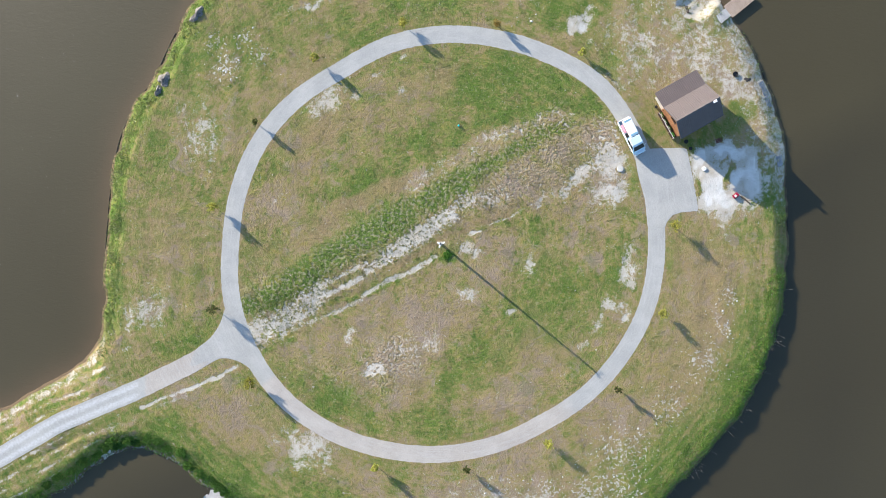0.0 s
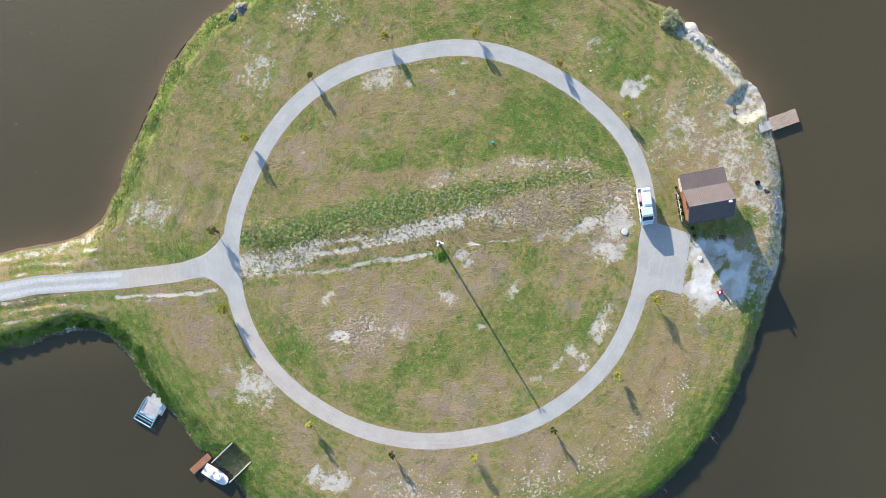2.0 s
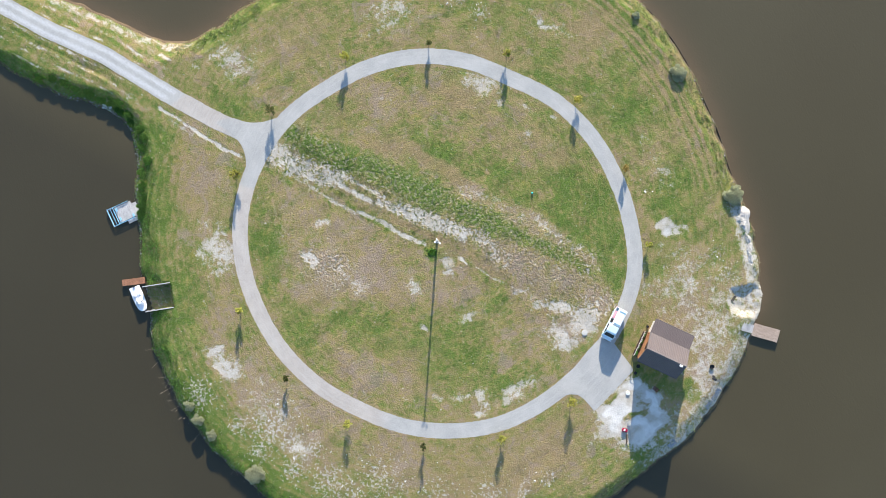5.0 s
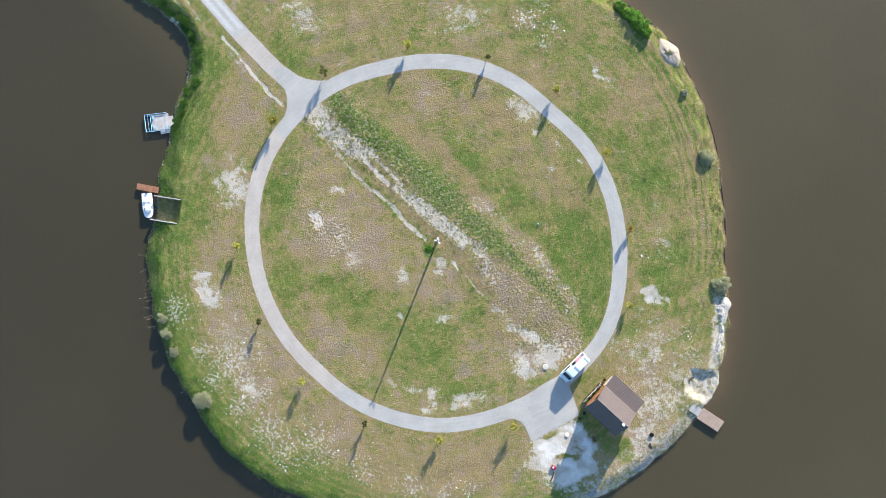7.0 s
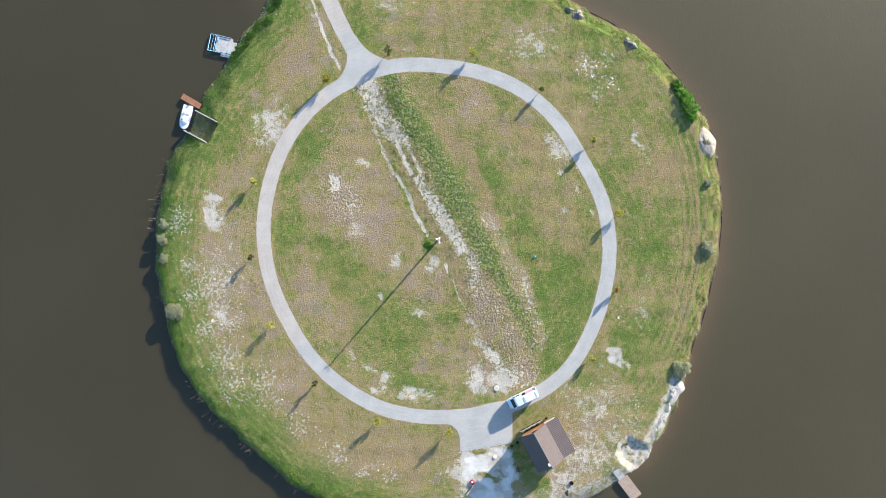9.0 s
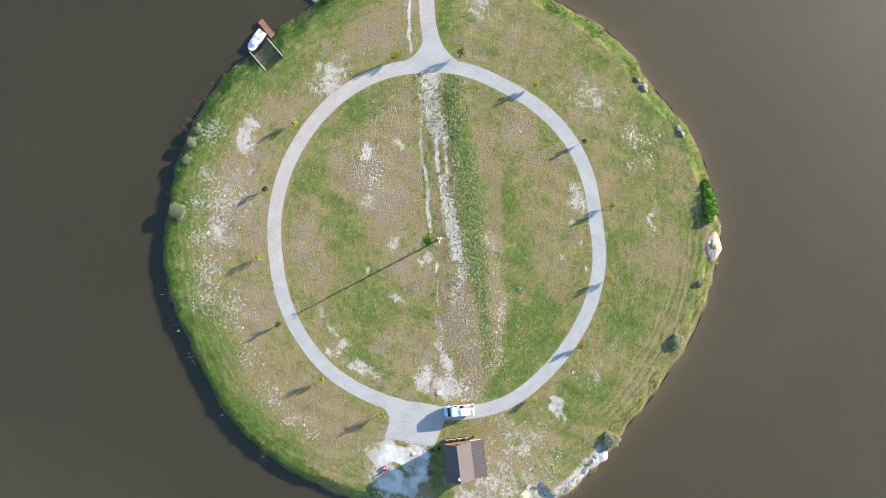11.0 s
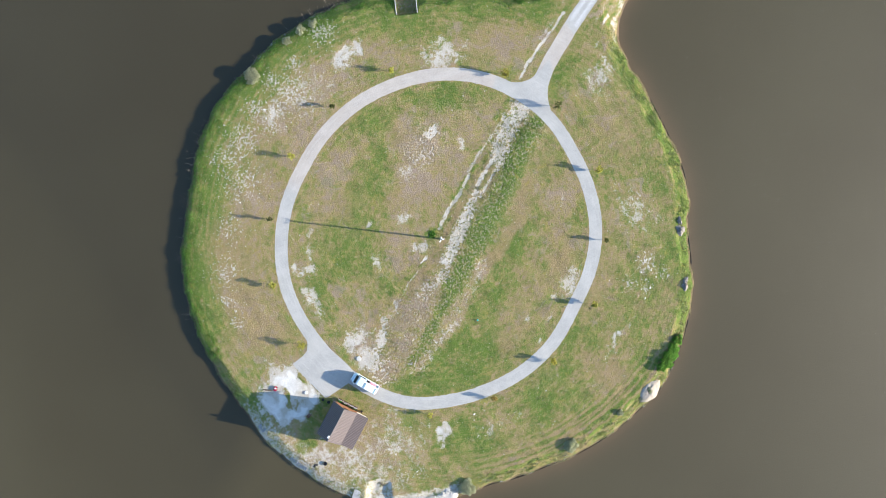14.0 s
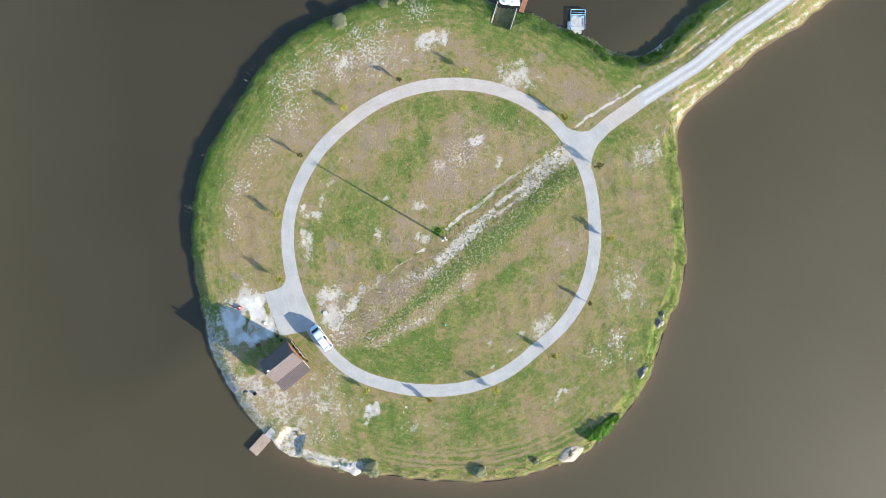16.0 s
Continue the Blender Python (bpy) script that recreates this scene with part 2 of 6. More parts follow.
M = {
    "meadow": ground_material(),
    "gravel": gravel_material(),
    "water": water_material(),
    "grass": ground_material("grass_blades", True),
    "reed": grass_material("bank_weeds", [((0.150, 0.185, 0.075), (0.255, 0.280, 0.150)), ((0.36, 0.33, 0.22), (0.30, 0.27, 0.16)), ((0.120, 0.240, 0.034), (0.215, 0.345, 0.072))]),
    "straw": material("dry_reed_stalks", (0.33, 0.28, 0.225), 0.8, 0.0, 0.25, 3.0),
    "roof": material("brown_sheet_roof", (0.118, 0.100, 0.100), 0.5, 0.0, 0.12, 0.7, 0.0, spec=0.2),
    "roof_trim": material("brown_roof_trim", (0.105, 0.092, 0.094), 0.45, 0.0, 0.1, 2.0),
    "cladding": material("orange_stained_boards", (0.33, 0.165, 0.080), 0.65, 0.0, 0.30, 3.0, 0.004, 30, island=0.3),
    "dark_cladding": material("dark_brown_boards", (0.070, 0.045, 0.035), 0.7, 0.0, 0.25, 3.0, 0.004, 30, island=0.3),
    "deck_wood": material("weathered_deck_boards", (0.34, 0.255, 0.185), 0.8, 0.0, 0.25, 2.0, 0.004, 30, island=0.35),
    "dock_wood": material("grey_brown_dock_boards", (0.40, 0.315, 0.250), 0.8, 0.0, 0.22, 1.5, 0.004, 30, island=0.35),
    "red_wood": material("red_brown_dock_boards", (0.33, 0.165, 0.095), 0.75, 0.0, 0.25, 1.5, 0.004, 30, island=0.35),
    "grey_wood": material("silvered_boards", (0.47, 0.46, 0.45), 0.85, 0.0, 0.25, 1.5, 0.004, 30, island=0.35),
    "pole": material("dark_painted_steel", (0.09, 0.09, 0.095), 0.5, 0.4, 0.1, 2.0),
    "white_metal": material("white_enamel", (0.80, 0.80, 0.80), 0.35, 0.0, 0.04, 2.0),
    "galv": material("galvanised_steel", (0.42, 0.43, 0.45), 0.4, 0.7, 0.12, 3.0),
    "paint": material("white_car_paint", (0.80, 0.81, 0.82), 0.22, 0.0, 0.03, 1.0, spec=0.55),
    # white body paint with the sky's blue reflection put into its colour
    "sky_tinted_paint": material("white_car_paint_sky_tinted", (0.62, 0.75, 0.83), 0.2, 0.0, 0.03, 1.0, spec=0.55),
    "pink": material("faded_pink_cloth", (0.68, 0.34, 0.42), 0.8, 0.0, 0.2, 6.0),
    "glass": material("tinted_glass", (0.012, 0.015, 0.018), 0.08, 0.0, 0.0, spec=0.15),
    "blue_glass": material("pale_blue_roof_glass", (0.25, 0.42, 0.52), 0.12, 0.0, 0.05, 1.0, spec=0.6),
    "tyre": material("black_rubber", (0.018, 0.018, 0.018), 0.85, 0.0, 0.2, 8.0),
    "black": material("black_plastic", (0.022, 0.022, 0.024), 0.55, 0.0, 0.15, 5.0),
    "alloy": material("silver_alloy", (0.55, 0.55, 0.56), 0.3, 0.8, 0.05, 4.0),
    "lamp_red": material("red_lens", (0.45, 0.02, 0.02), 0.2),
    "lamp_clear": material("clear_lens", (0.7, 0.72, 0.75), 0.1),
    "blue_rail": material("pale_blue_rail_paint", (0.30, 0.56, 0.78), 0.45, 0.0, 0.1, 3.0),
    "hull": material("white_gelcoat", (0.82, 0.82, 0.82), 0.3, 0.0, 0.05, 2.0, spec=0.5),
    "concrete": material("pale_concrete", (0.56, 0.545, 0.50), 0.9, 0.0, 0.16, 2.5, 0.006, 25),
    "stone": material("white_limestone", (0.66, 0.65, 0.61), 0.9, 0.0, 0.22, 3.0, 0.01, 15, island=0.3),
    "riprap": material("grey_bank_stone", (0.25, 0.23, 0.205), 0.9, 0.0, 0.45, 2.5, 0.01, 15, island=0.5),
    "sand_heap": material("tan_sand", (0.38, 0.335, 0.275), 0.95, 0.0, 0.2, 2.5, 0.03, 8),
    "beach": material("white_beach_sand", (0.47, 0.445, 0.405), 0.95, 0.0, 0.22, 1.5, 0.03, 8),
    "tarp": material("grey_bank_sheeting", (0.26, 0.27, 0.29), 0.55, 0.0, 0.25, 1.5, 0.03, 5),
    "liner": material("black_bank_liner", (0.025, 0.024, 0.024), 0.7, 0.0, 0.3, 2.0, 0.01, 8),
    "bark": material("grey_brown_bark", (0.115, 0.085, 0.060), 0.9, 0.0, 0.3, 8.0, 0.01, 40),
    "soil": material("grey_heaped_soil", (0.215, 0.20, 0.185), 0.95, 0.0, 0.4, 4.0, 0.10, 7),
    "ash": material("dark_ash", (0.060, 0.056, 0.054), 0.95, 0.0, 0.4, 5.0, 0.02, 15),
    "red_toy": material("dark_red_plastic", (0.30, 0.015, 0.05), 0.4, 0.0, 0.1, 5.0),
    "turquoise": material("turquoise_rubber", (0.05, 0.50, 0.46), 0.4, 0.0, 0.08, 8.0),
    "chair_wood": material("red_brown_chair_wood", (0.14, 0.065, 0.05), 0.6, 0.0, 0.25, 6.0),
    "bloom": material("white_petals", (0.78, 0.74, 0.72), 0.7, 0.0, 0.1, 20.0),
    "potleaf": material("bright_potted_leaves", (0.12, 0.36, 0.05), 0.6, 0.0, 0.3, 15.0),
}
LEAF = {
    "yellow": material("yellow_green_leaves", (0.46, 0.46, 0.095), 0.6, 0.0, 0.35, 6.0, island=0.6),
    "olive": material("olive_leaves", (0.34, 0.33, 0.060), 0.6, 0.0, 0.35, 6.0, island=0.6),
    "dark": material("dark_green_leaves", (0.095, 0.115, 0.030), 0.6, 0.0, 0.35, 6.0, island=0.6),
    "rust": material("rusty_leaves", (0.27, 0.21, 0.060), 0.6, 0.0, 0.4, 6.0, island=0.6),
    "lime": material("bright_shrub_leaves", (0.165, 0.345, 0.045), 0.55, 0.0, 0.4, 4.0, island=0.6),
    "willow": material("silvery_willow_leaves", (0.40, 0.42, 0.27), 0.6, 0.0, 0.35, 4.0, island=0.6),
    "weed": material("deep_green_leaves", (0.120, 0.235, 0.038), 0.55, 0.0, 0.4, 4.0, island=0.6),
}



def let_light_through(m, share):
    """Thin leaves and blades pass part of the light on."""
    nt = m.node_tree
    body = next(n for n in nt.nodes if n.type == "BSDF_PRINCIPLED")
    end = next(n for n in nt.nodes if n.type == "OUTPUT_MATERIAL")
    thin, both = nt.nodes.new("ShaderNodeBsdfTranslucent"), nt.nodes.new("ShaderNodeMixShader")
    if body.inputs["Base Color"].is_linked:
        nt.links.new(body.inputs["Base Color"].links[0].from_socket, thin.inputs["Color"])
    else:
        thin.inputs["Color"].default_value = body.inputs["Base Color"].default_value
    both.inputs[0].default_value = share
    nt.links.new(body.outputs[0], both.inputs[1])
    nt.links.new(thin.outputs[0], both.inputs[2])
    nt.links.new(both.outputs[0], end.inputs["Surface"])


for leaf in (*LEAF.values(), M["reed"], M["potleaf"]):
    let_light_through(leaf, 0.48)
let_light_through(M["grass"], 0.3)

# ---- mesh helpers ----
def mesh_of(name, verts, faces, mat, smooth=False):
    me = bpy.data.meshes.new(name)
    me.from_pydata([tuple(map(float, v)) for v in verts], [], [tuple(map(int, f)) for f in faces])
    me.materials.append(mat)
    if smooth:
        me.polygons.foreach_set("use_smooth", [True] * len(me.polygons))
    me.update()
    return me


def grid_mesh(name, verts, quads, mat):
    """A large quad mesh from arrays."""
    me = bpy.data.meshes.new(name)
    me.vertices.add(len(verts))
    me.vertices.foreach_set("co", np.ascontiguousarray(verts, np.float32).ravel())
    n = quads.shape[1]
    me.loops.add(quads.size)
    me.loops.foreach_set("vertex_index", np.ascontiguousarray(quads, np.int32).ravel())
    me.polygons.add(len(quads))
    me.polygons.foreach_set("loop_start", np.arange(len(quads), dtype=np.int32) * n)
    me.materials.append(mat)
    me.update(calc_edges=True)
    return me


def add_attr(me, name, values):
    me.attributes.new(name, "FLOAT", "POINT").data.foreach_set("value", np.ascontiguousarray(values, np.float32))


def box(bm, centre, size, turn=0.0, bevel=0.0, tilt=(0, 0)):
    """A box, bevelled if asked, joined to bm."""
    m = Matrix.Translation(centre) @ Euler((tilt[0], tilt[1], turn)).to_matrix().to_4x4() @ Matrix.Diagonal((*size, 1))
    made = bmesh.ops.create_cube(bm, size=1.0, matrix=m)["verts"]
    if bevel:
        edges = list({e for v in made for e in v.link_edges})
        bmesh.ops.bevel(bm, geom=edges, offset=bevel, segments=1, affect="EDGES", profile=0.5)
    return made


def tube(bm, a, b, r0, r1=None, seg=8):
    a, b = Vector(a), Vector(b)
    r1 = r0 if r1 is None else r1
    m = Matrix.Translation((a + b) / 2) @ (b - a).to_track_quat("Z", "Y").to_matrix().to_4x4()
    return bmesh.ops.create_cone(bm, cap_ends=True, segments=seg, radius1=r0, radius2=r1, depth=(b - a).length, matrix=m)["verts"]


def prism(bm, outline, low, high, axis="z"):
    """An outline of (a, b) pairs pushed from low to high along an axis."""
    put = {"z": lambda a, b, c: (a, b, c), "x": lambda a, b, c: (c, a, b), "y": lambda a, b, c: (a, c, b)}[axis]
    rings = [[bm.verts.new(put(a, b, c)) for a, b in outline] for c in (low, high)]
    n = len(outline)
    for i in range(n):
        bm.faces.new((rings[0][i], rings[0][(i + 1) % n], rings[1][(i + 1) % n], rings[1][i]))
    bm.faces.new(rings[0][::-1])
    bm.faces.new(rings[1])
    bmesh.ops.recalc_face_normals(bm, faces=bm.faces)


def part(name, bm, mat, parent=None, label="", smooth=False):
    me = bpy.data.meshes.new(name)
    bmesh.ops.recalc_face_normals(bm, faces=bm.faces)
    bm.to_mesh(me)
    bm.free()
    me.materials.append(mat)
    if smooth:
        me.polygons.foreach_set("use_smooth", [True] * len(me.polygons))
    ob = new(name, me)
    ob.parent = parent
    if label:
        tagged(ob, label)
    return ob


def share(name, me, parent, m):
    ob = new(name, me)
    ob.parent = parent
    ob.matrix_basis = m
    return ob


def thing(name, m, label, category, group="", kind=""):
    ob = new(name)
    ob.empty_display_size = 0.2
    ob.matrix_basis = m
    return tagged(ob, label, category, group, kind)


# ---- the plan: shore, causeway, ring road ----
WATER_Z = -1.0
SHORE = [48.4, 48.5, 49.5, 50.2, 50.7, 51.2, 51.0, 49.8, 48.2, 46.8, 46.7, 46.7, 47.4, 48.0, 48.5, 49.2, 48.8, 48.2, 47.6, 46.4, 45.6, 46.4, 46.4, 46.1,
         46.2, 46.9, 46.8, 46.5, 46.8, 47.0, 47.2, 45.9, 45.9, 45.5, 46.9, 47.0, 47.3, 47.4, 47.3, 47.9, 48.2, 47.9, 47.3, 47.3, 48.1, 48.3, 48.4, 48.3]
NORTH_BANK = [(-46.3, -7.5), (-47.2, -13.2), (-49.4, -16.4), (-54.6, -19.4), (-64.8, -25.7), (-74.0, -29.3), (-80.2, -33.0), (-96, -41), (-130, -56)]
SOUTH_BANK = [(-130, -71), (-96, -55.5), (-55.2, -36.0), (-50.8, -33.0), (-46.4, -29.4), (-44.3, -28.7), (-41.2, -28.5), (-37.6, -29.9), (-33.3, -33.0), (-30.4, -35.4)]
RING = [29.84, 30.1, 30.6, 30.84, 29.9, 29.13, 28.65, 28.1, 27.4, 27.95, 28.45, 28.65, 28.85, 29.75, 30.2, 30.4, 30.1, 29.54, 29.18, 28.83, 28.6, 29.05, 29.47, 29.86]


def round_list(values, angle):
    """A closed smooth curve through radii at even angles."""
    v, n = np.asarray(values), len(values)
    f = np.asarray(angle) / (2 * math.pi) * n
    i, u = np.floor(f).astype(int), f - np.floor(f)
    p0, p1, p2, p3 = v[(i - 1) % n], v[i % n], v[(i + 1) % n], v[(i + 2) % n]
    return p1 + 0.5 * u * (p2 - p0 + u * (2 * p0 - 5 * p1 + 4 * p2 - p3 + u * (3 * (p1 - p2) + p3 - p0)))


def seg_dist(p, poly, closed=False):
    q = np.array(poly, float)
    q = np.vstack([q, q[:1]]) if closed else q
    best = np.full(len(p), 1e9)
    for a, b in zip(q[:-1], q[1:]):
        d = b - a
        t = np.clip(((p - a) @ d) / (d @ d), 0, 1)
        best = np.minimum(best, np.hypot(*(p - a - t[:, None] * d).T))
    return best


def inside(p, poly):
    q = np.array(poly, float)
    hit = np.zeros(len(p), bool)
    for (x0, y0), (x1, y1) in zip(q, np.roll(q, -1, 0)):
        cross = (y0 > p[:, 1]) != (y1 > p[:, 1])
        hit ^= cross & (p[:, 0] < (x1 - x0) * (p[:, 1] - y0) / (y1 - y0 + 1e-12) + x0)
    return hit


def waves(p, seed, size):
    """Cheap smooth noise of about -1 to 1 from a few crossing sines."""
    rng = np.random.RandomState(seed)
    out = np.zeros(len(p))
    for k in range(7):
        a, f = rng.uniform(0, math.pi), rng.uniform(0.6, 1.7) * 2 * math.pi / size
        out += np.sin(f * (p[:, 0] * math.cos(a) + p[:, 1] * math.sin(a)) + rng.uniform(0, 6.28))
    return out / 3.0


CAUSEWAY = NORTH_BANK + SOUTH_BANK + [(-20, -12)]
SLIP = [(-20.7, -41.2), (-18.75, -37.2), (-15.35, -38.95), (-17.3, -43.0)]
BEACH = [(32.6, 32.6), (33.5, 34.6), (34.4, 36.7), (36.0, 37.2), (38.4, 36.2), (39.0, 34.0), (37.7, 32.8), (36.4, 31.4), (35.1, 30.9), (33.8, 31.5)]


def land(p):
    """Metres inland from the water's edge (negative in the water)."""
    r, a = np.hypot(p[:, 0], p[:, 1]), np.arctan2(p[:, 1], p[:, 0]) % (2 * math.pi)
    isle = round_list(SHORE, a) - r
    neck = seg_dist(p, NORTH_BANK)
    neck = np.minimum(neck, seg_dist(p, SOUTH_BANK)) * np.where(inside(p, CAUSEWAY), 1, -1)
    d = np.maximum(isle, neck) + 0.10 * waves(p, 3, 2.6) + 0.18 * waves(p, 4, 7.0)
    cut = seg_dist(p, SLIP, True) * np.where(inside(p, SLIP), 1, -1)
    return np.where(cut > 0, np.minimum(d, -0.12), d)


def road_dist(p):
    """Metres outside the edge of the gravel (negative on it)."""
    r, a = np.hypot(p[:, 0], p[:, 1]), np.arctan2(p[:, 1], p[:, 0]) % (2 * math.pi)
    d = np.abs(r - round_list(RING, a)) - 1.2
    d = np.minimum(d, seg_dist(p, LANE) - 1.35)
    d = np.minimum(d, seg_dist(p, FORK, True) * np.where(inside(p, FORK), -1, 1))
    return np.minimum(d, seg_dist(p, PAD, True) * np.where(inside(p, PAD), -1, 1))


LANE = [(-29.0, -13.4), (-34.25, -16.5), (-41.3, -19.95), (-52.95, -24.9), (-60.78, -29.5), (-70.7, -34.3), (-130, -63)]
FORK = [(-29.6, -8.6), (-30.3, -11.0), (-31.6, -13.0), (-34.2, -14.9), (-35.2, -17.5), (-31.9, -16.1), (-29.6, -15.75), (-27.6, -16.3), (-25.4, -17.9), (-24.3, -16.4), (-26.4, -12.5), (-27.9, -8.4)]
PAD = [(26.6, 13.0), (33.9, 13.2), (34.6, 9.8), (35.6, 4.5), (33.2, 4.3), (32.0, 3.9), (31.2, 2.9), (30.6, 1.0), (28.6, 2.0), (28.2, 6.0), (27.2, 9.5)]

# ---- zones of the meadow: x, y, two half widths, turn, strength ----
SAND = [
    (-32.9, 14.9, 3.4, 3.9, 0, 0.6),
    (-39.8, -8.9, 3.4, 2.2, 30, 0.62),
    (-42.9, -10.9, 1.1, 2.5, 0, 0.75),
    (19.2, 29.6, 1.5, 1.5, 0, 1.3),
    (28.0, 28.0, 3.0, 2.0, 160, 0.62),
]
SAND2 = [
    (27.2, 25.5, 6.7, 3.4, 38, 0.5),
    (35.4, 26.0, 3.9, 4.6, 38, 0.62),
    (25.3, 29.9, 5.1, 3.4, 38, 0.42),
    (36.2, 25.8, 5.4, 4.5, 72, 0.62),
    (31.9, 31.9, 3.6, 3.6, 72, 0.5),
    (27.2, 26.3, 3.6, 3.6, 72, 0.45),
    (38.1, 7.2, 2.8, 3.7, 20, 1.55),
    (35.9, 11.1, 1.7, 2.6, 15, 1.55),
    (39.6, 12.5, 3.7, 1.9, 0, 1.45),
    (42.6, 9.2, 2.0, 4.0, 0, 1.4),
]
SAND3 = [
    (46.6, 11.3, 0.5, 1.4, 0, 0.9),
    (41.3, 21.8, 5.1, 3.6, 150, 0.7),
    (-18.3, -28.1, 3.4, 2.6, 160, 0.85),
    (-3.6, -37.7, 1.6, 2.6, 105, 0.9),
    (13.6, -36.4, 1.1, 1.8, 130, 0.75),
    (5.8, -35.7, 4.5, 4.0, 130, 0.42),
    (11.7, 34.5, 3.4, 2.2, 170, 0.5),
    (28.9, 27.0, 4.0, 2.4, 130, 0.5),
    (33.1, 20.0, 4.0, 3.0, 130, 0.35),
    (-16.8, 33.7, 1.0, 4.0, 115, 0.5),
]
SANDL = [
    ([(-41.3, -22.7), (-35.0, -20.2), (-28.1, -17.1)], 0.62, 1.05),
    ([(-48.3, -26.5), (-41.3, -23.8), (-35.0, -21.0)], 0.93, 0.5),
    ([(-47.7, -12.6), (-55.7, -18.4), (-64.2, -24.0), (-73.4, -27.4), (-80.6, -31.6)], 1.5, 0.62),
    ([(-44.3, -11.6), (-53.3, -16.6), (-62.7, -21.6)], 1.29, 0.4),
    ([(23.0, 40.6), (25.8, 39.8), (29.1, 38.3), (32.8, 36.3)], 2.4, 0.95),
    ([(41.9, 30.1), (44.4, 26.1), (46.6, 20.1), (47.3, 12.2)], 1.45, 0.75),
    ([(33.0, 37.5), (29.5, 39.2), (21.1, 41.3)], 0.97, 0.6),
    ([(24.7, 40.2), (20.6, 41.7)], 1.5, 1.0),
    ([(42.8, 28.8), (44.5, 24.5), (46.1, 18.7), (47.2, 14.1)], 0.93, 0.8),
]
LUSH = [
    (-35.0, -14.0, 7.0, 2.0, 30, 0.7),
    (17.1, 31.8, 4.7, 2.0, 0, 0.9),
    (-23.9, 27.9, 7.0, 3.9, 30, 0.5),
]
LUSH2 = [
    (39.9, 16.8, 4.2, 1.3, 25, 1.1),
    (39.9, 8.8, 0.5, 1.4, 165, 1.0),
    (46.2, 6.3, 1.1, 3.1, 0, 1.0),
    (35.4, 7.8, 0.4, 1.4, 0, 0.7),
    (21.5, 27.5, 5.1, 2.4, 140, 0.6),
    (15.8, 32.7, 1.8, 1.4, 130, 1.0),
    (-1.5, 36.0, 7.1, 6.1, 175, 0.65),
    (-16.2, -34.4, 6.1, 3.0, 130, 0.8),
    (-40.8, 12.0, 3.0, 6.1, 165, 0.5),
    (-27.9, 29.6, 2.4, 9.1, 130, 0.45),
    (44.1, 6.7, 1.6, 2.3, 0, 0.9),
    (35.0, 10.2, 0.5, 2.6, 15, 0.7),
]
TAN = [
    (-19.3, 23.3, 8.6, 1.9, 40, 0.6),
    (-37.2, 0.8, 5.4, 7.0, 0, 0.5),
    (37.2, -5.4, 5.4, 7.8, 0, 0.75),
    (33.0, -20.3, 5.4, 5.4, 0, 0.6),
    (-25.7, -25.7, 5.4, 4.7, 0, 0.5),
    (32.3, 21.0, 3.1, 2.3, 0, 0.6),
    (34.1, -16.1, 5.1, 9.1, 130, 0.6),
    (-12.8, 38.4, 3.0, 2.6, 130, 0.8),
    (-10.9, -27.3, 4.7, 2.3, 0, 0.4),
]
TAN2 = [
    (-1.4, 29.4, 4.0, 4.0, 130, 0.4),
    (26.2, -24.0, 4.0, 11.1, 130, 0.5),
]
YARD = [
    (39.9, 16.8, 4.2, 1.3, 25, 1.1),
    (39.9, 8.9, 0.5, 1.4, 165, 1.0),
    (44.1, 10.9, 0.6, 1.2, 20, 0.8),
    (40.6, 10.8, 0.6, 0.6, 0, 0.6),
    (35.4, 7.7, 0.3, 1.2, 0, 0.6),
    (46.2, 6.7, 0.9, 2.6, 0, 0.9),
]
BARE = [
    (23.9, -23.0, 5.4, 3.1, 150, 0.75),
    (9.5, -31.3, 5.4, 2.0, 0, 0.75),
    (-29.6, -22.6, 6.2, 3.9, 150, 0.6),
    (35.0, 26.4, 7.0, 3.1, 160, 0.4),
    (12.3, -27.7, 2.6, 6.1, 130, 0.5),
    (36.7, 2.4, 5.4, 2.3, 0, 0.3),
]
BARE2 = [
    (6.7, -33.7, 4.5, 11.1, 110, 0.75),
    (-13.2, -33.3, 8.1, 2.6, 145, 0.65),
    (37.0, -8.4, 3.6, 5.1, 160, 0.4),
    (35.8, 23.3, 8.6, 4.7, 150, 0.6),
    (42.9, 17.9, 2.3, 5.4, 0, 0.5),
]
BAREL = [
    ([(-60.7, -24.8), (-52.9, -21.4), (-45.9, -18.8)], 0.7, 0.75),
    ([(-60.8, -33.7), (-53.8, -30.0), (-47.5, -26.6), (-41.3, -24.0)], 0.78, 0.75),
    ([(-60.7, -23.7), (-54.5, -21.0), (-48.2, -17.9)], 0.39, 0.5),
    ([(-44.5, -13.2), (-53.7, -19.2), (-63.1, -24.2), (-71.4, -28.2)], 0.86, 0.7),
    ([(-44.0, -26.8), (-55.8, -32.4), (-61.6, -35.2)], 0.97, 0.6),
]

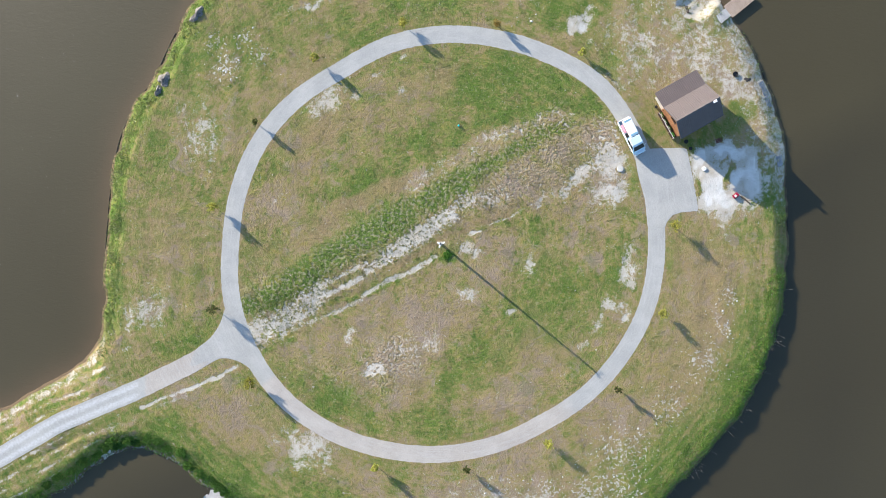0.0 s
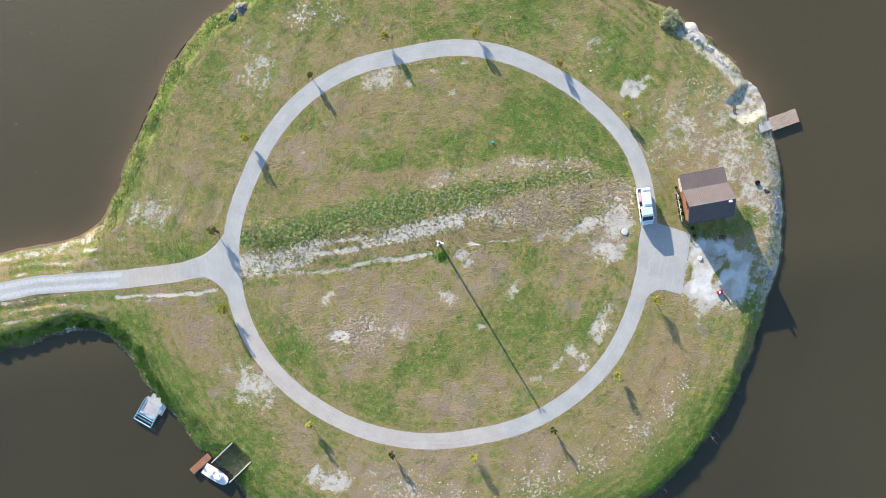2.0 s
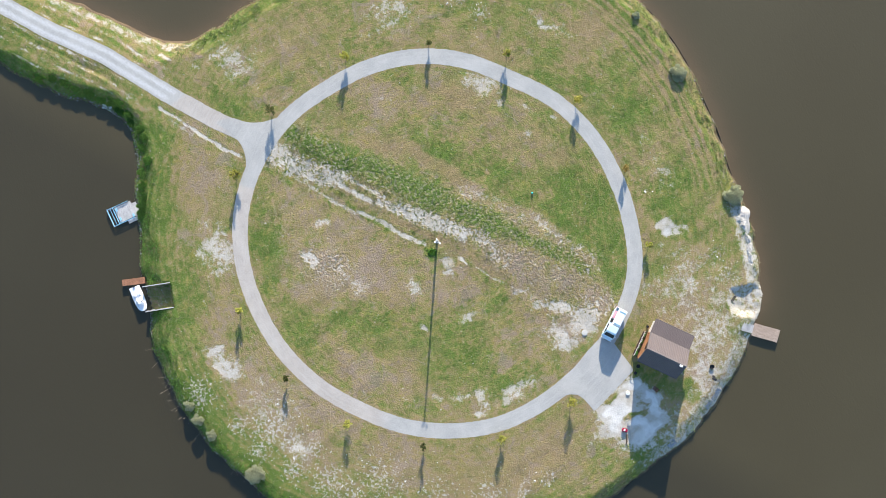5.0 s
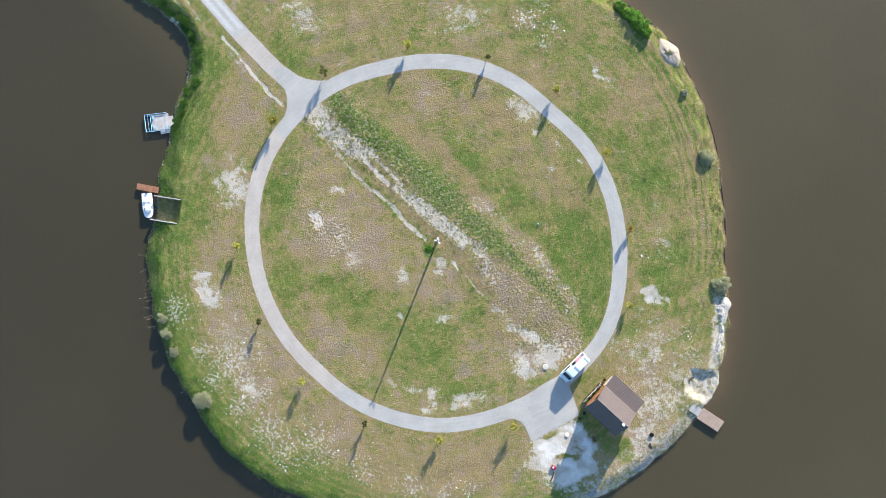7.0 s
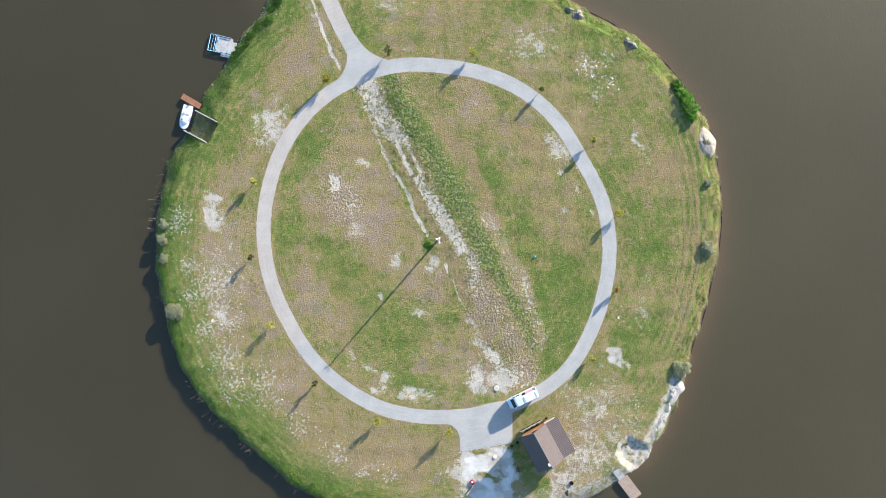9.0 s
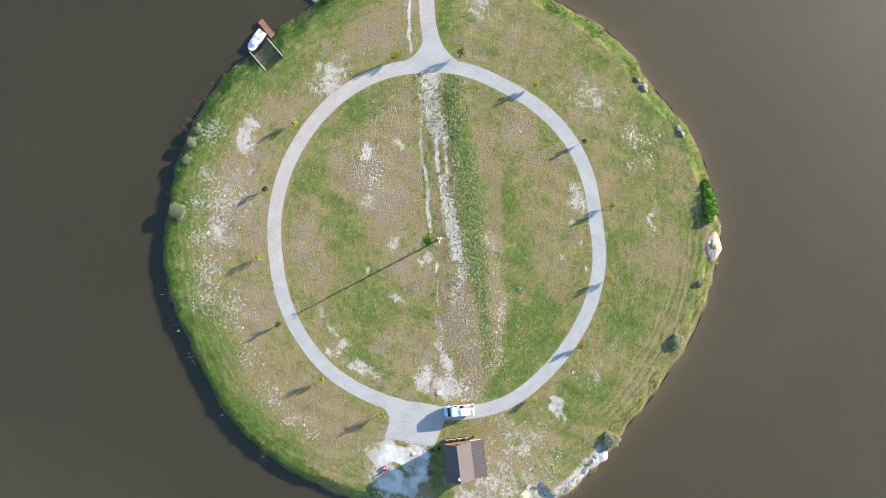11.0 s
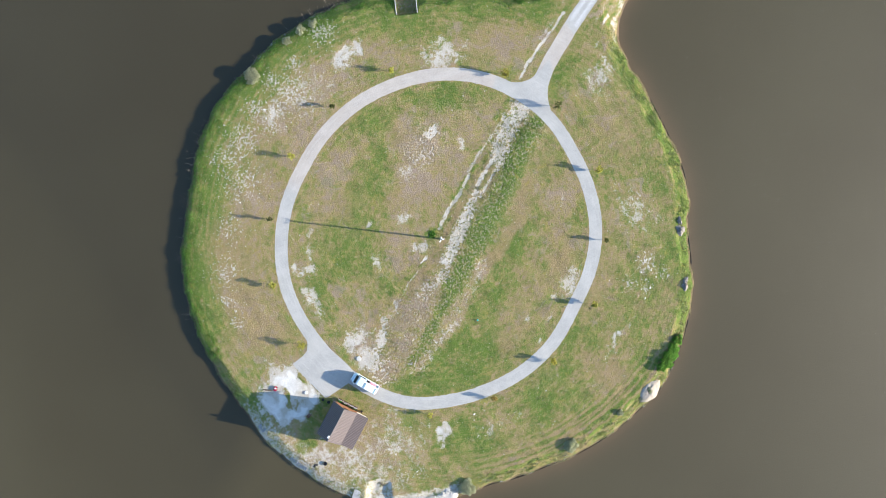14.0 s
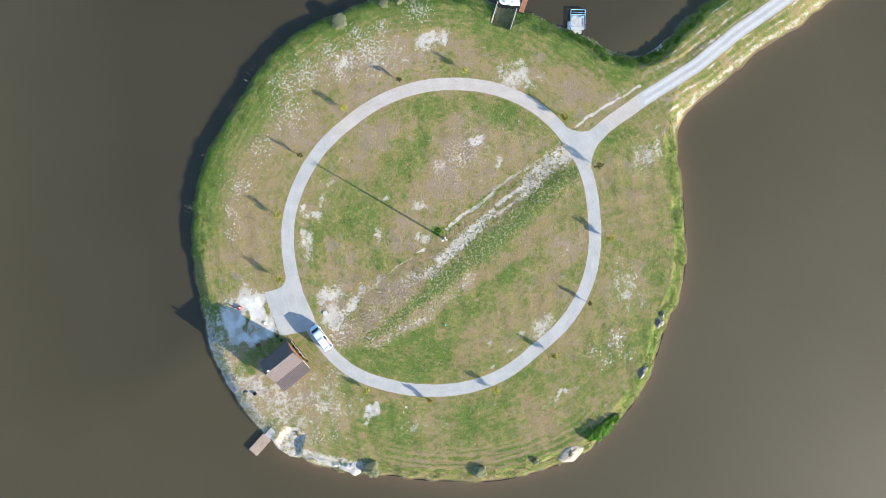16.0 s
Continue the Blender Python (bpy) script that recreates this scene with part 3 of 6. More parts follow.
# the meadow inside the ring: lawn to the north, old track across, rough ground to the south
LAWN = [
    (9.4, 21.1, 9.3, 4.7, 172, 1.0),
    (17.9, 20.7, 4.7, 2.5, 152, 0.8),
    (2.4, 15.2, 4.7, 1.9, 18, 0.75),
    (-3.4, 12.9, 5.8, 2.5, 22, 0.7),
    (-9.3, 9.0, 4.3, 1.9, 18, 0.85),
    (-24.1, 0.5, 2.6, 1.7, 0, 0.45),
    (-25.6, -3.8, 1.7, 1.4, 0, 0.4),
    (-22.5, 10.8, 1.9, 1.6, 0, 0.75),
    (-18.6, 15.6, 1.4, 0.9, 20, 0.7),
    (-2.7, 24.9, 2.3, 0.9, 10, 0.5),
]
SOUTH_GREEN = [
    (-14.8, -22.2, 4.8, 2.0, 156, 1.0),
    (-8.9, -24.5, 3.9, 1.7, 170, 0.9),
    (-16.3, -19.4, 3.1, 1.4, 145, 0.8),
    (-0.3, -24.5, 4.7, 2.5, 0, 0.75),
    (5.5, -14.7, 5.8, 3.1, 25, 0.75),
    (9.4, -10.0, 3.5, 2.2, 20, 0.7),
    (10.3, -6.9, 2.0, 1.2, 20, 0.8),
    (17.2, -6.9, 5.4, 2.3, 10, 0.75),
    (14.5, -3.4, 3.1, 1.6, 0, 0.6),
    (24.2, -3.0, 1.4, 3.9, 172, 0.75),
    (11.7, 2.6, 3.9, 1.6, 5, 0.6),
    (0.8, -2.4, 1.1, 0.8, 0, 1.2),
    (0.8, -19.4, 1.9, 3.1, 0, 0.8),
    (15.7, -12.4, 4.7, 2.0, 20, 0.55),
]
LAWN_STRAW = [
    (-17.0, 15.2, 5.8, 2.2, 35, 0.8),
    (-18.2, 10.2, 2.3, 3.1, 0, 0.45),
    (0.4, 23.0, 1.7, 3.1, 0, 0.85),
    (-5.8, 18.7, 3.9, 2.0, 30, 0.5),
    (-10.8, 16.4, 3.1, 1.4, 30, 0.5),
    (-1.5, 17.6, 3.5, 1.4, 10, 0.4),
    (-24.1, -1.5, 3.1, 4.7, 0, 0.4),
    (-17.1, 2.8, 3.9, 2.3, 30, 0.55),
    (-3.8, 21.8, 3.1, 1.6, 10, 0.6),
]
SOUTH_STRAW = [
    (-17.1, -16.3, 3.9, 1.6, 20, 0.5),
    (1.6, -10.8, 3.9, 2.0, 10, 0.5),
    (11.8, -14.0, 3.9, 2.6, 10, 0.6),
    (17.2, -14.7, 4.3, 2.3, 40, 0.5),
    (14.8, -1.5, 3.1, 1.2, 10, 0.5),
    (6.3, -1.5, 2.3, 2.0, 0, 0.4),
    (-10.9, -19.4, 3.1, 1.9, 0, 0.5),
    (-3.9, -20.2, 3.1, 1.9, 0, 0.6),
    (12.5, -8.9, 2.7, 1.4, 0, 0.4),
]
LAWN_EARTH = [
    (-23.3, 4.6, 3.4, 3.4, 0, 0.75),
    (-20.1, 12.1, 2.6, 2.3, 0, 0.5),
    (-21.3, 2.4, 2.3, 3.1, 0, 0.5),
    (1.6, 12.1, 4.7, 1.2, 28, 0.9),
    (7.0, 15.0, 4.7, 1.1, 18, 0.9),
    (13.6, 16.8, 3.9, 0.8, 6, 0.8),
    (-2.3, 9.3, 3.1, 1.2, 30, 0.8),
]
SOUTH_EARTH = [
    (-2.4, -10.4, 4.0, 4.8, 20, 1.0),
    (-6.2, -16.3, 5.4, 3.3, 0, 1.0),
    (0.0, -14.3, 2.6, 2.6, 0, 0.9),
    (-14.8, -13.9, 7.0, 2.0, 15, 0.75),
    (-17.1, -17.8, 3.1, 1.9, 0, 0.5),
    (3.9, -4.6, 4.7, 2.6, 25, 0.7),
    (8.2, -0.1, 3.1, 2.0, 20, 0.75),
    (3.2, -8.5, 3.9, 2.0, 10, 0.6),
    (11.8, -18.3, 4.7, 1.4, 30, 0.6),
    (5.5, -22.2, 5.8, 2.3, 15, 0.7),
    (14.1, -20.2, 3.1, 1.2, 35, 0.5),
    (21.9, -1.8, 1.7, 2.8, 0, 0.7),
    (21.9, -6.9, 1.9, 2.3, 0, 0.5),
    (-7.0, -23.3, 2.0, 2.0, 0, 0.7),
]
TRACK_EARTH = [
    (10.9, 8.7, 5.8, 2.6, 32, 0.95),
    (17.1, 12.9, 5.4, 3.3, 25, 0.95),
    (21.8, 15.3, 2.6, 2.8, 0, 0.8),
    (14.1, 5.9, 4.7, 1.2, 24, 0.7),
    (20.3, 7.9, 3.9, 2.6, 15, 0.6),
    (6.3, 6.2, 3.1, 1.6, 30, 0.7),
    (21.9, 3.2, 3.1, 2.0, 0, 0.55),
]
TRACK_SAND = [
    (23.4, 11.6, 2.2, 2.3, 0, 1.1),
    (19.6, 9.6, 2.3, 1.0, 30, 1.05),
    (23.0, 7.0, 2.8, 1.6, 22, 0.95),
    (17.1, 16.6, 1.9, 0.9, 15, 0.5),
    (22.4, 14.2, 2.2, 2.0, 0, 0.5),
    (17.9, 7.9, 2.3, 0.8, 35, 0.8),
    (3.9, -0.7, 1.4, 1.1, 0, 0.85),
    (5.1, 1.5, 0.9, 0.3, 22, 1.3),
    (14.1, 6.2, 1.1, 0.5, 25, 0.8),
    (1.6, 3.8, 1.1, 0.6, 30, 0.7),
    (7.8, 6.2, 2.0, 0.8, 20, 0.6),
    (23.4, 10.2, 2.8, 1.6, 0, 0.7),
    (3.5, 5.5, 1.9, 1.2, 30, 0.7),
]
MEADOW_SAND = [
    (12.5, -3.0, 0.7, 1.6, 0, 0.8),
    (9.8, -9.5, 1.1, 0.4, 5, 1.0),
    (26.0, -3.4, 1.4, 2.6, 8, 0.85),
    (26.2, -5.7, 0.9, 0.8, 0, 0.85),
    (25.9, -0.8, 1.1, 0.6, 0, 0.75),
    (23.8, -8.5, 1.4, 1.2, 0, 0.85),
    (25.4, -10.2, 0.9, 1.1, 150, 0.85),
    (21.5, -11.0, 0.9, 1.6, 150, 0.75),
    (19.6, -14.1, 0.9, 0.6, 30, 0.85),
]
EDGE_SAND = [
    (-15.6, 19.5, 3.0, 1.2, 30, 0.85),
    (-17.0, 18.3, 2.3, 0.8, 35, 0.6),
    (-8.5, 23.0, 1.2, 0.5, 30, 0.8),
    (-5.0, 25.3, 0.9, 0.5, 10, 0.7),
    (-11.6, 20.4, 0.8, 0.5, 0, 0.7),
    (-5.4, 20.8, 0.8, 0.5, 0, 0.6),
    (-9.2, -17.5, 1.2, 0.9, 0, 1.0),
    (-12.3, -12.8, 1.2, 0.9, 0, 0.75),
    (-1.5, -13.9, 1.7, 1.2, 0, 0.65),
    (3.9, -6.9, 1.6, 0.9, 0, 0.65),
    (17.2, -18.3, 0.6, 0.3, 0, 0.8),
    (-22.9, 6.3, 0.8, 0.5, 0, 0.6),
    (-4.6, -14.3, 3.1, 2.3, 0, 0.42),
]
PALE_LANES = [
    ([(-25.7, -12.4), (-21.8, -10.6), (-17.7, -7.8)], 4.05, 0.95),
    ([(-19.4, -8.1), (-16.7, -6.3)], 2.65, 0.85),
    ([(-17.1, -6.1), (-13.2, -4.2), (-10.1, -2.6)], 0.7, 0.95),
    ([(-17.1, -7.7), (-14.0, -6.3), (-10.9, -4.7)], 0.86, 1.15),
    ([(-10.1, -3.9), (-6.2, -1.2)], 1.56, 0.9),
    ([(-7.0, -1.6), (-3.1, 1.0), (-0.7, 2.7), (1.6, 4.1)], 2.49, 1.05),
    ([(-21.8, -12.5), (-17.1, -10.5), (-14.0, -9.2), (-10.9, -7.7)], 0.7, 0.8),
    ([(-10.9, -7.3), (-7.0, -5.0), (-3.8, -3.8), (-0.6, -1.8)], 0.78, 1.0),
    ([(5.5, 2.3), (9.4, 3.6), (13.3, 5.7), (17.2, 7.9)], 0.39, 0.6),
    ([(17.1, 17.6), (21.0, 18.0), (23.0, 16.8)], 0.39, 0.7),
    ([(4.7, 6.2), (7.8, 7.3)], 1.25, 0.6),
]
GREEN_LANES = [
    ([(-0.7, 11.1), (1.6, 13.5), (5.5, 15.9), (9.4, 17.6), (13.2, 18.5), (17.1, 19.0), (21.4, 18.6)], 2.2, 1.0),
    ([(-27.4, -8.5), (-21.8, -6.5), (-17.1, -3.0), (-10.8, 0.5), (-6.2, 3.6)], 3.42, 1.2),
    ([(-6.2, 3.6), (-1.5, 6.2), (4.7, 9.3)], 2.96, 1.15),
    ([(4.7, 9.3), (9.4, 12.4), (14.0, 15.0), (16.0, 16.3)], 1.87, 1.0),
    ([(-14.8, -8.2), (-10.1, -6.7), (-6.2, -4.8)], 1.09, 0.95),
    ([(-24.1, -14.7), (-20.2, -13.1)], 0.93, 0.6),
]
ORANGE_LANES = [
    ([(-7.0, -3.6), (-2.3, -0.9), (1.6, 1.0), (6.3, 3.5), (10.5, 5.5)], 0.93, 0.95),
    ([(-18.6, -0.1), (-13.9, 4.1), (-10.1, 6.6), (-5.0, 8.8)], 2.02, 0.95),
    ([(-28.4, -5.7), (-26.4, -6.9)], 1.56, 0.7),
]
GREY_LANES = [
    ([(-3.5, 7.9), (0.8, 11.2), (5.5, 13.9), (10.9, 16.0), (16.0, 17.6)], 2.65, 0.42),
]
LUMPY = [
    ([(-27.2, -8.5), (-20.2, -5.7), (-10.8, 0.1), (0.0, 6.7), (9.4, 12.1), (16.0, 16.0)], 4.83, 1.0),
    ([(9.4, 8.7), (17.1, 12.5), (21.8, 14.9)], 6.23, 0.9),
    ([(-9.3, -3.0), (0.8, 3.2), (6.3, 5.9)], 2.8, 0.8),
    ([(-24.1, -12.4), (-17.1, -7.7)], 3.89, 0.5),
    ([(-7.0, -16.3), (-6.8, -17.1)], 7.01, 1.0),
    ([(-17.1, -16.3), (-10.9, -20.2)], 3.89, 0.5),
]

# the outer meadow to the north
NORTH_SAND = [(-17.6, 33.0, 2.0, 0.7, 22, 0.85), (26.2, 28.0, 1.8, 4.1, 72, 0.55), (6.1, 35.3, 1.1, 4.1, 72, 0.45), (-20.6, 31.9, 1.1, 0.5, 32, 0.6)]
NORTH_STRAW = [(-10.2, 33.5, 1.8, 1.3, 72, 0.8), (-24.9, 30.4, 1.8, 1.3, 72, 0.6), (21.9, 27.9, 2.7, 1.5, 72, 0.5), (37.0, -12.0, 3.2, 5.0, 10, 0.9), (38.5, -4.0, 2.6, 4.0, 0, 0.8), (30.0, -22.0, 4.0, 3.0, 40, 0.6)]
NORTH_GREEN = [(-10.6, 29.2, 2.7, 2.2, 72, 0.8), (-5.4, 33.7, 3.1, 2.4, 72, 0.8), (16.0, 32.2, 1.6, 1.5, 72, 1.1), (1.3, 35.4, 3.6, 2.7, 72, 0.6), (12.2, 36.7, 2.4, 5.4, 72, 0.7), (-21.8, 31.3, 2.4, 1.6, 72, 0.7)]

TRACKS = [(43.7, 62, 116, 0.6), (42.9, 62, 116, 0.6), (41.5, 60, 116, 0.5), (40.7, 60, 112, 0.4), (44.4, 200, 214, 0.5), (43.0, 290, 345, 0.3)]


# clusters of pale stone and marl in the outer grass: x, y, spread, count
CLUSTERS = [
    (10.3, -41.1, 1.6, 39),
    (5.3, -41.4, 1.6, 32),
    (16.0, -38.4, 1.9, 32),
    (13.2, -36.7, 0.9, 46),
    (25.3, -33.9, 2.6, 25),
    (25.9, -28.2, 2.1, 21),
    (39.2, -11.9, 1.0, 25),
    (40.3, -7.7, 0.9, 18),
    (31.7, -22.7, 2.3, 21),
    (-2.0, -43.5, 2.3, 32),
    (-29.8, 24.0, 1.4, 46),
    (-24.7, 25.7, 1.2, 25),
    (29.7, 33.7, 1.4, 14),
    (26.5, 34.3, 0.9, 10),
    (39.9, -7.0, 0.8, 28),
]
CLUSTERS_MORE = [
    (39.5, -11.7, 0.6, 32),
    (-30.9, 27.5, 1.1, 25),
    (-27.0, 28.1, 1.1, 25),
    (-28.2, 24.7, 0.9, 28),
    (36.8, -16.4, 2.7, 21),
    (25.1, -28.9, 3.6, 25),
    (15.0, -34.4, 1.8, 32),
    (13.2, -36.0, 1.4, 39),
    (38.4, -10.2, 1.2, 18),
    (12.5, 30.7, 0.6, 10),
    (26.1, 33.8, 0.6, 10),
    (31.0, 38.5, 1.0, 39),
    (22.6, 40.8, 1.2, 39),
    (8.5, -37.4, 3.5, 72),
    (20.9, -34.9, 2.8, 54),
]


def blots(p, rows):
    out = np.zeros(len(p))
    for x, y, a, b, turn, s in rows:
        c, n = math.cos(radians(turn)), math.sin(radians(turn))
        dx, dy = p[:, 0] - x, p[:, 1] - y
        q = np.hypot((c * dx + n * dy) / a, (c * dy - n * dx) / b)
        out = np.maximum(out, s * np.clip(1.32 - 0.80 * q, 0, 1))
    return out


def lanes(p, rows):
    out = np.zeros(len(p))
    for line, width, s in rows:
        out = np.maximum(out, s * np.clip(1.5 - seg_dist(p, line) / (width / 2), 0, 1))
    return out


def zones(p, d):
    """Shares of sand, straw, bare earth, lush grass and wet shore at places p that lie d inland."""
    r, a = np.hypot(p[:, 0], p[:, 1]), np.degrees(np.arctan2(p[:, 1], p[:, 0])) % 360
    q = p + np.stack([waves(p, 11, 5.0), waves(p, 12, 5.0)], -1) * 0.8 + np.stack([waves(p, 13, 2.0), waves(p, 14, 2.0)], -1) * 0.4
    most = lambda *v: functools.reduce(np.maximum, v)
    near = p + (q - p) * 0.25
    sand = most(blots(q, SAND), blots(q, SAND2), blots(q, SAND3), lanes(p + (q - p) * 0.2, SANDL), 0.86 * lanes(p + (q - p) * 0.08, PALE_LANES), lanes(near, GREY_LANES))
    sand = most(sand, *(blots(p + (q - p) * 0.55, z) for z in (TRACK_SAND, MEADOW_SAND, EDGE_SAND, NORTH_SAND)))
    sand = sand - 1.1 * blots(p + (q - p) * 0.5, YARD)
    lush = most(blots(q, LUSH), blots(q, LUSH2), blots(q, LAWN), blots(q, SOUTH_GREEN), blots(q, NORTH_GREEN), lanes(near, GREEN_LANES))
    straw = most(blots(q, TAN), blots(q, TAN2), blots(q, LAWN_STRAW), blots(q, SOUTH_STRAW), blots(q, NORTH_STRAW), lanes(p + (q - p) * 0.5, ORANGE_LANES))
    earth = most(blots(q, BARE), blots(q, BARE2), lanes(q, BAREL), blots(near, LAWN_EARTH), blots(q, SOUTH_EARTH), blots(p + (q - p) * 0.5, TRACK_EARTH), lanes(near, GREY_LANES))
    worn = np.zeros(len(p))
    for radius, a0, a1, s in TRACKS:
        on = np.clip((a - a0) / 6, 0, 1) * np.clip((a1 - a) / 6, 0, 1)
        worn = np.maximum(worn, s * 1.6 * on * np.clip(1.3 - np.abs(r - radius) / 0.26, 0, 1))
    south = np.clip((a - 203) / 10, 0, 1) * np.clip((357 - a) / 10, 0, 1)
    lush = np.maximum(lush, 1.15 * south * np.clip((8.0 - d) / 4.0, 0, 1) * (0.9 + 0.38 * np.sin(d * 5.2 + waves(p, 22, 12.0))))
    west = np.clip((a - 110) / 20, 0, 1) * np.clip((200 - a) / 6, 0, 1)
    lush = np.maximum(lush, 1.1 * west * np.clip((3.4 - d) / 1.8, 0, 1))
    north = np.clip((a - 62) / 10, 0, 1) * np.clip((125 - a) / 10, 0, 1)
    mown = north * np.clip((8.0 - d) / 2.0, 0, 1) * np.clip((d - 1.0) / 0.8, 0, 1)
    swath = np.sin(d * 5.0 + 0.8 * waves(p, 25, 14.0))
    lush = np.maximum(lush, mown * (0.62 - 0.45 * swath))
    straw = np.maximum(straw, mown * 0.8 * np.clip(swath, 0, 1))
    east = np.clip(1 - np.abs((a - 25 + 180) % 360 - 180) / 24, 0, 1)
    sand = np.maximum(sand, 0.70 * np.clip(east * 3, 0, 1) * np.clip((7.5 - d) / 6, 0, 1))
    side = (p[:, 0] < -48) & (p[:, 1] - 0.5 * p[:, 0] < -2)
    lush = np.maximum(lush, np.where(side, 0.85 * np.clip((3.2 - d) / 2, 0, 1), 0))
    bank = ~side & (p[:, 0] < -46.5) & (p[:, 1] < -9)
    sand = np.maximum(sand, np.where(bank, 0.58 * np.clip((2.0 - d) / 0.8, 0, 1) * np.clip(d / 0.5, 0, 1), 0))
    # wheel tracks beside the lane
    dl = seg_dist(p, LANE)
    verge = np.clip((-40 - p[:, 0]) / 6, 0, 1) * np.clip((7.5 - dl) / 1.5, 0, 1) * np.clip((dl - 1.3) / 0.3, 0, 1)
    stripe = np.sin(dl * 4.6 + 0.8 * waves(p, 23, 12.0)) * (0.7 + 0.4 * waves(p, 24, 5.0))
    sand = np.maximum(sand, verge * 0.80 * np.clip(stripe, 0, 1))
    straw = np.maximum(straw, verge * 0.5 * np.clip(stripe, 0, 1))
    lush = np.maximum(lush, verge * 1.0 * np.clip(-stripe, 0, 1))
    edge = np.clip(1 - road_dist(p) / 0.7, 0, 1)
    straw = np.maximum(straw, 0.5 * edge)
    wet = np.clip((0.55 - d) / 0.5, 0, 1)
    straw, lush = np.maximum(straw, worn), lush * (1 - 0.85 * np.clip(worn, 0, 1))
    cove = inside(p, BEACH) | (seg_dist(p, BEACH, True) < 0.35)
    sand, wet, lush = np.where(cove, 0.80, sand), np.where(cove, 0.3 * wet, wet), np.where(cove, 0, lush)
    slip = inside(p, SLIP)
    wet, lush, earth, sand = np.where(slip, 0.45, wet), np.where(slip, 0.15, lush), np.where(slip, 0.4, earth), np.where(slip, 0.3, sand)
    # mown stripes and trampled ground drift on a larger scale
    lush = np.clip(lush + 0.16 * waves(p, 21, 14.0) * (lush > 0.05), 0, 1.3)
    return sand, straw, earth, lush, wet


def marl(p):
    """Share of pale marl specks round the stone clusters."""
    out = np.zeros(len(p))
    for x, y, s, n in CLUSTERS + CLUSTERS_MORE:
        out = np.maximum(out, min(1.0, 0.45 + n / 60) * np.exp(-((p[:, 0] - x) ** 2 + (p[:, 1] - y) ** 2) / (2 * s * s)))
    return out


def height(p, d):
    eroded = np.clip((-46.5 - p[:, 0]) / 4, 0, 1) * (p[:, 1] - 0.5 * p[:, 0] > -2)
    a = np.degrees(np.arctan2(p[:, 1], p[:, 0])) % 360
    steep = np.clip((a - 255) / 12, 0, 1) * np.clip((359 - a) / 8, 0, 1)
    t = np.clip((d + 0.15) / (2.7 + 3.6 * eroded - 1.5 * steep), 0, 1)
    z = WATER_Z - 0.05 + 1.05 * t ** 0.62 + (0.3 - 0.22 * steep) * waves(p, 31, 9.0) * t * (1 - t)
    z = np.where(d < -0.15, WATER_Z - 0.05 + np.maximum((d + 0.15) * 0.45, -1.2), z)
    off_road = road_dist(p)
    rough = np.clip((off_road - 0.4) / 1.2, 0, 1) * np.clip((d - 1.0) / 2, 0, 1)
    z = np.minimum(z, 0.0) + rough * (0.008 * waves(p, 32, 1.3) + 0.035 * waves(p, 33, 6.0))
    cove = seg_dist(p, BEACH, True) * np.where(inside(p, BEACH), 1, -1)
    lee = np.clip(((p[:, 0] - 35.5) * 0.77 - (p[:, 1] - 34.0) * 0.64 + 0.6) / 3.0, 0, 1)
    floor_z = -0.36 + 0.06 * lee - 0.14 * np.clip(np.hypot(p[:, 0], p[:, 1]) - 46.8, 0, 5.0) + 0.035 * waves(p, 35, 1.2)
    k = np.clip(cove / 1.1 + 0.35, 0, 1)
    z = np.where(d > -0.3, z * (1 - k) + np.minimum(z, floor_z) * k, z)
    yard = np.hypot(p[:, 0] - 34, p[:, 1] - 18.5)
    return z * np.clip((yard - 4) / 3, 0, 1) + np.where(yard < 7, 0.0, 0.0)


def land_grid(xs, ys):
    gx, gy = np.meshgrid(xs, ys)
    p = np.stack([gx.ravel(), gy.ravel()], -1)
    i = np.arange(gx.size).reshape(gx.shape)
    quads = np.stack([i[:-1, :-1], i[:-1, 1:], i[1:, 1:], i[1:, :-1]], -1).reshape(-1, 4)
    return p, quads


def build_ground():
    far = np.array([60, 75, 110, 200, 600, 3000.0])
    xs = np.concatenate([-far[:0:-1] - 60, np.arange(-132, -62, 0.7), np.arange(-62, 55, 0.27), far])
    ys = np.concatenate([-far[::-1] - 14, np.arange(-73, -54, 0.7), np.arange(-54, 55, 0.27), far])
    p, quads = land_grid(np.unique(xs), np.unique(ys))
    near = (np.abs(p[:, 0]) < 140) & (np.abs(p[:, 1]) < 90)
    d = np.full(len(p), -20.0)
    d[near] = land(p[near])
    z = np.full(len(p), WATER_Z - 1.3)
    live = d > -4
    z[live] = height(p[live], d[live])
    me = grid_mesh("ground", np.column_stack([p, z]), quads, M["meadow"])
    zone = [np.zeros(len(p)) for _ in range(5)]
    for full, some in zip(zone, zones(p[live], d[live])):
        full[live] = some
    for name, values in zip(("sand", "straw", "earth", "lush", "wet"), zone):
        add_attr(me, name, values)
    full = np.zeros(len(p))
    full[live] = marl(p[live])
    add_attr(me, "marl", full)
    lumps = np.zeros(len(p))
    lumps[live] = np.clip(lanes(p[live] + 0.6 * np.stack([waves(p[live], 51, 4.0), waves(p[live], 52, 4.0)], -1), LUMPY), 0, 1)
    add_attr(me, "lumpy", lumps)
    me.polygons.foreach_set("use_smooth", [True] * len(me.polygons))
    tagged(new("ground", me), "grassy island meadow with dry, green and sandy patches", "meadow", kind="structure")


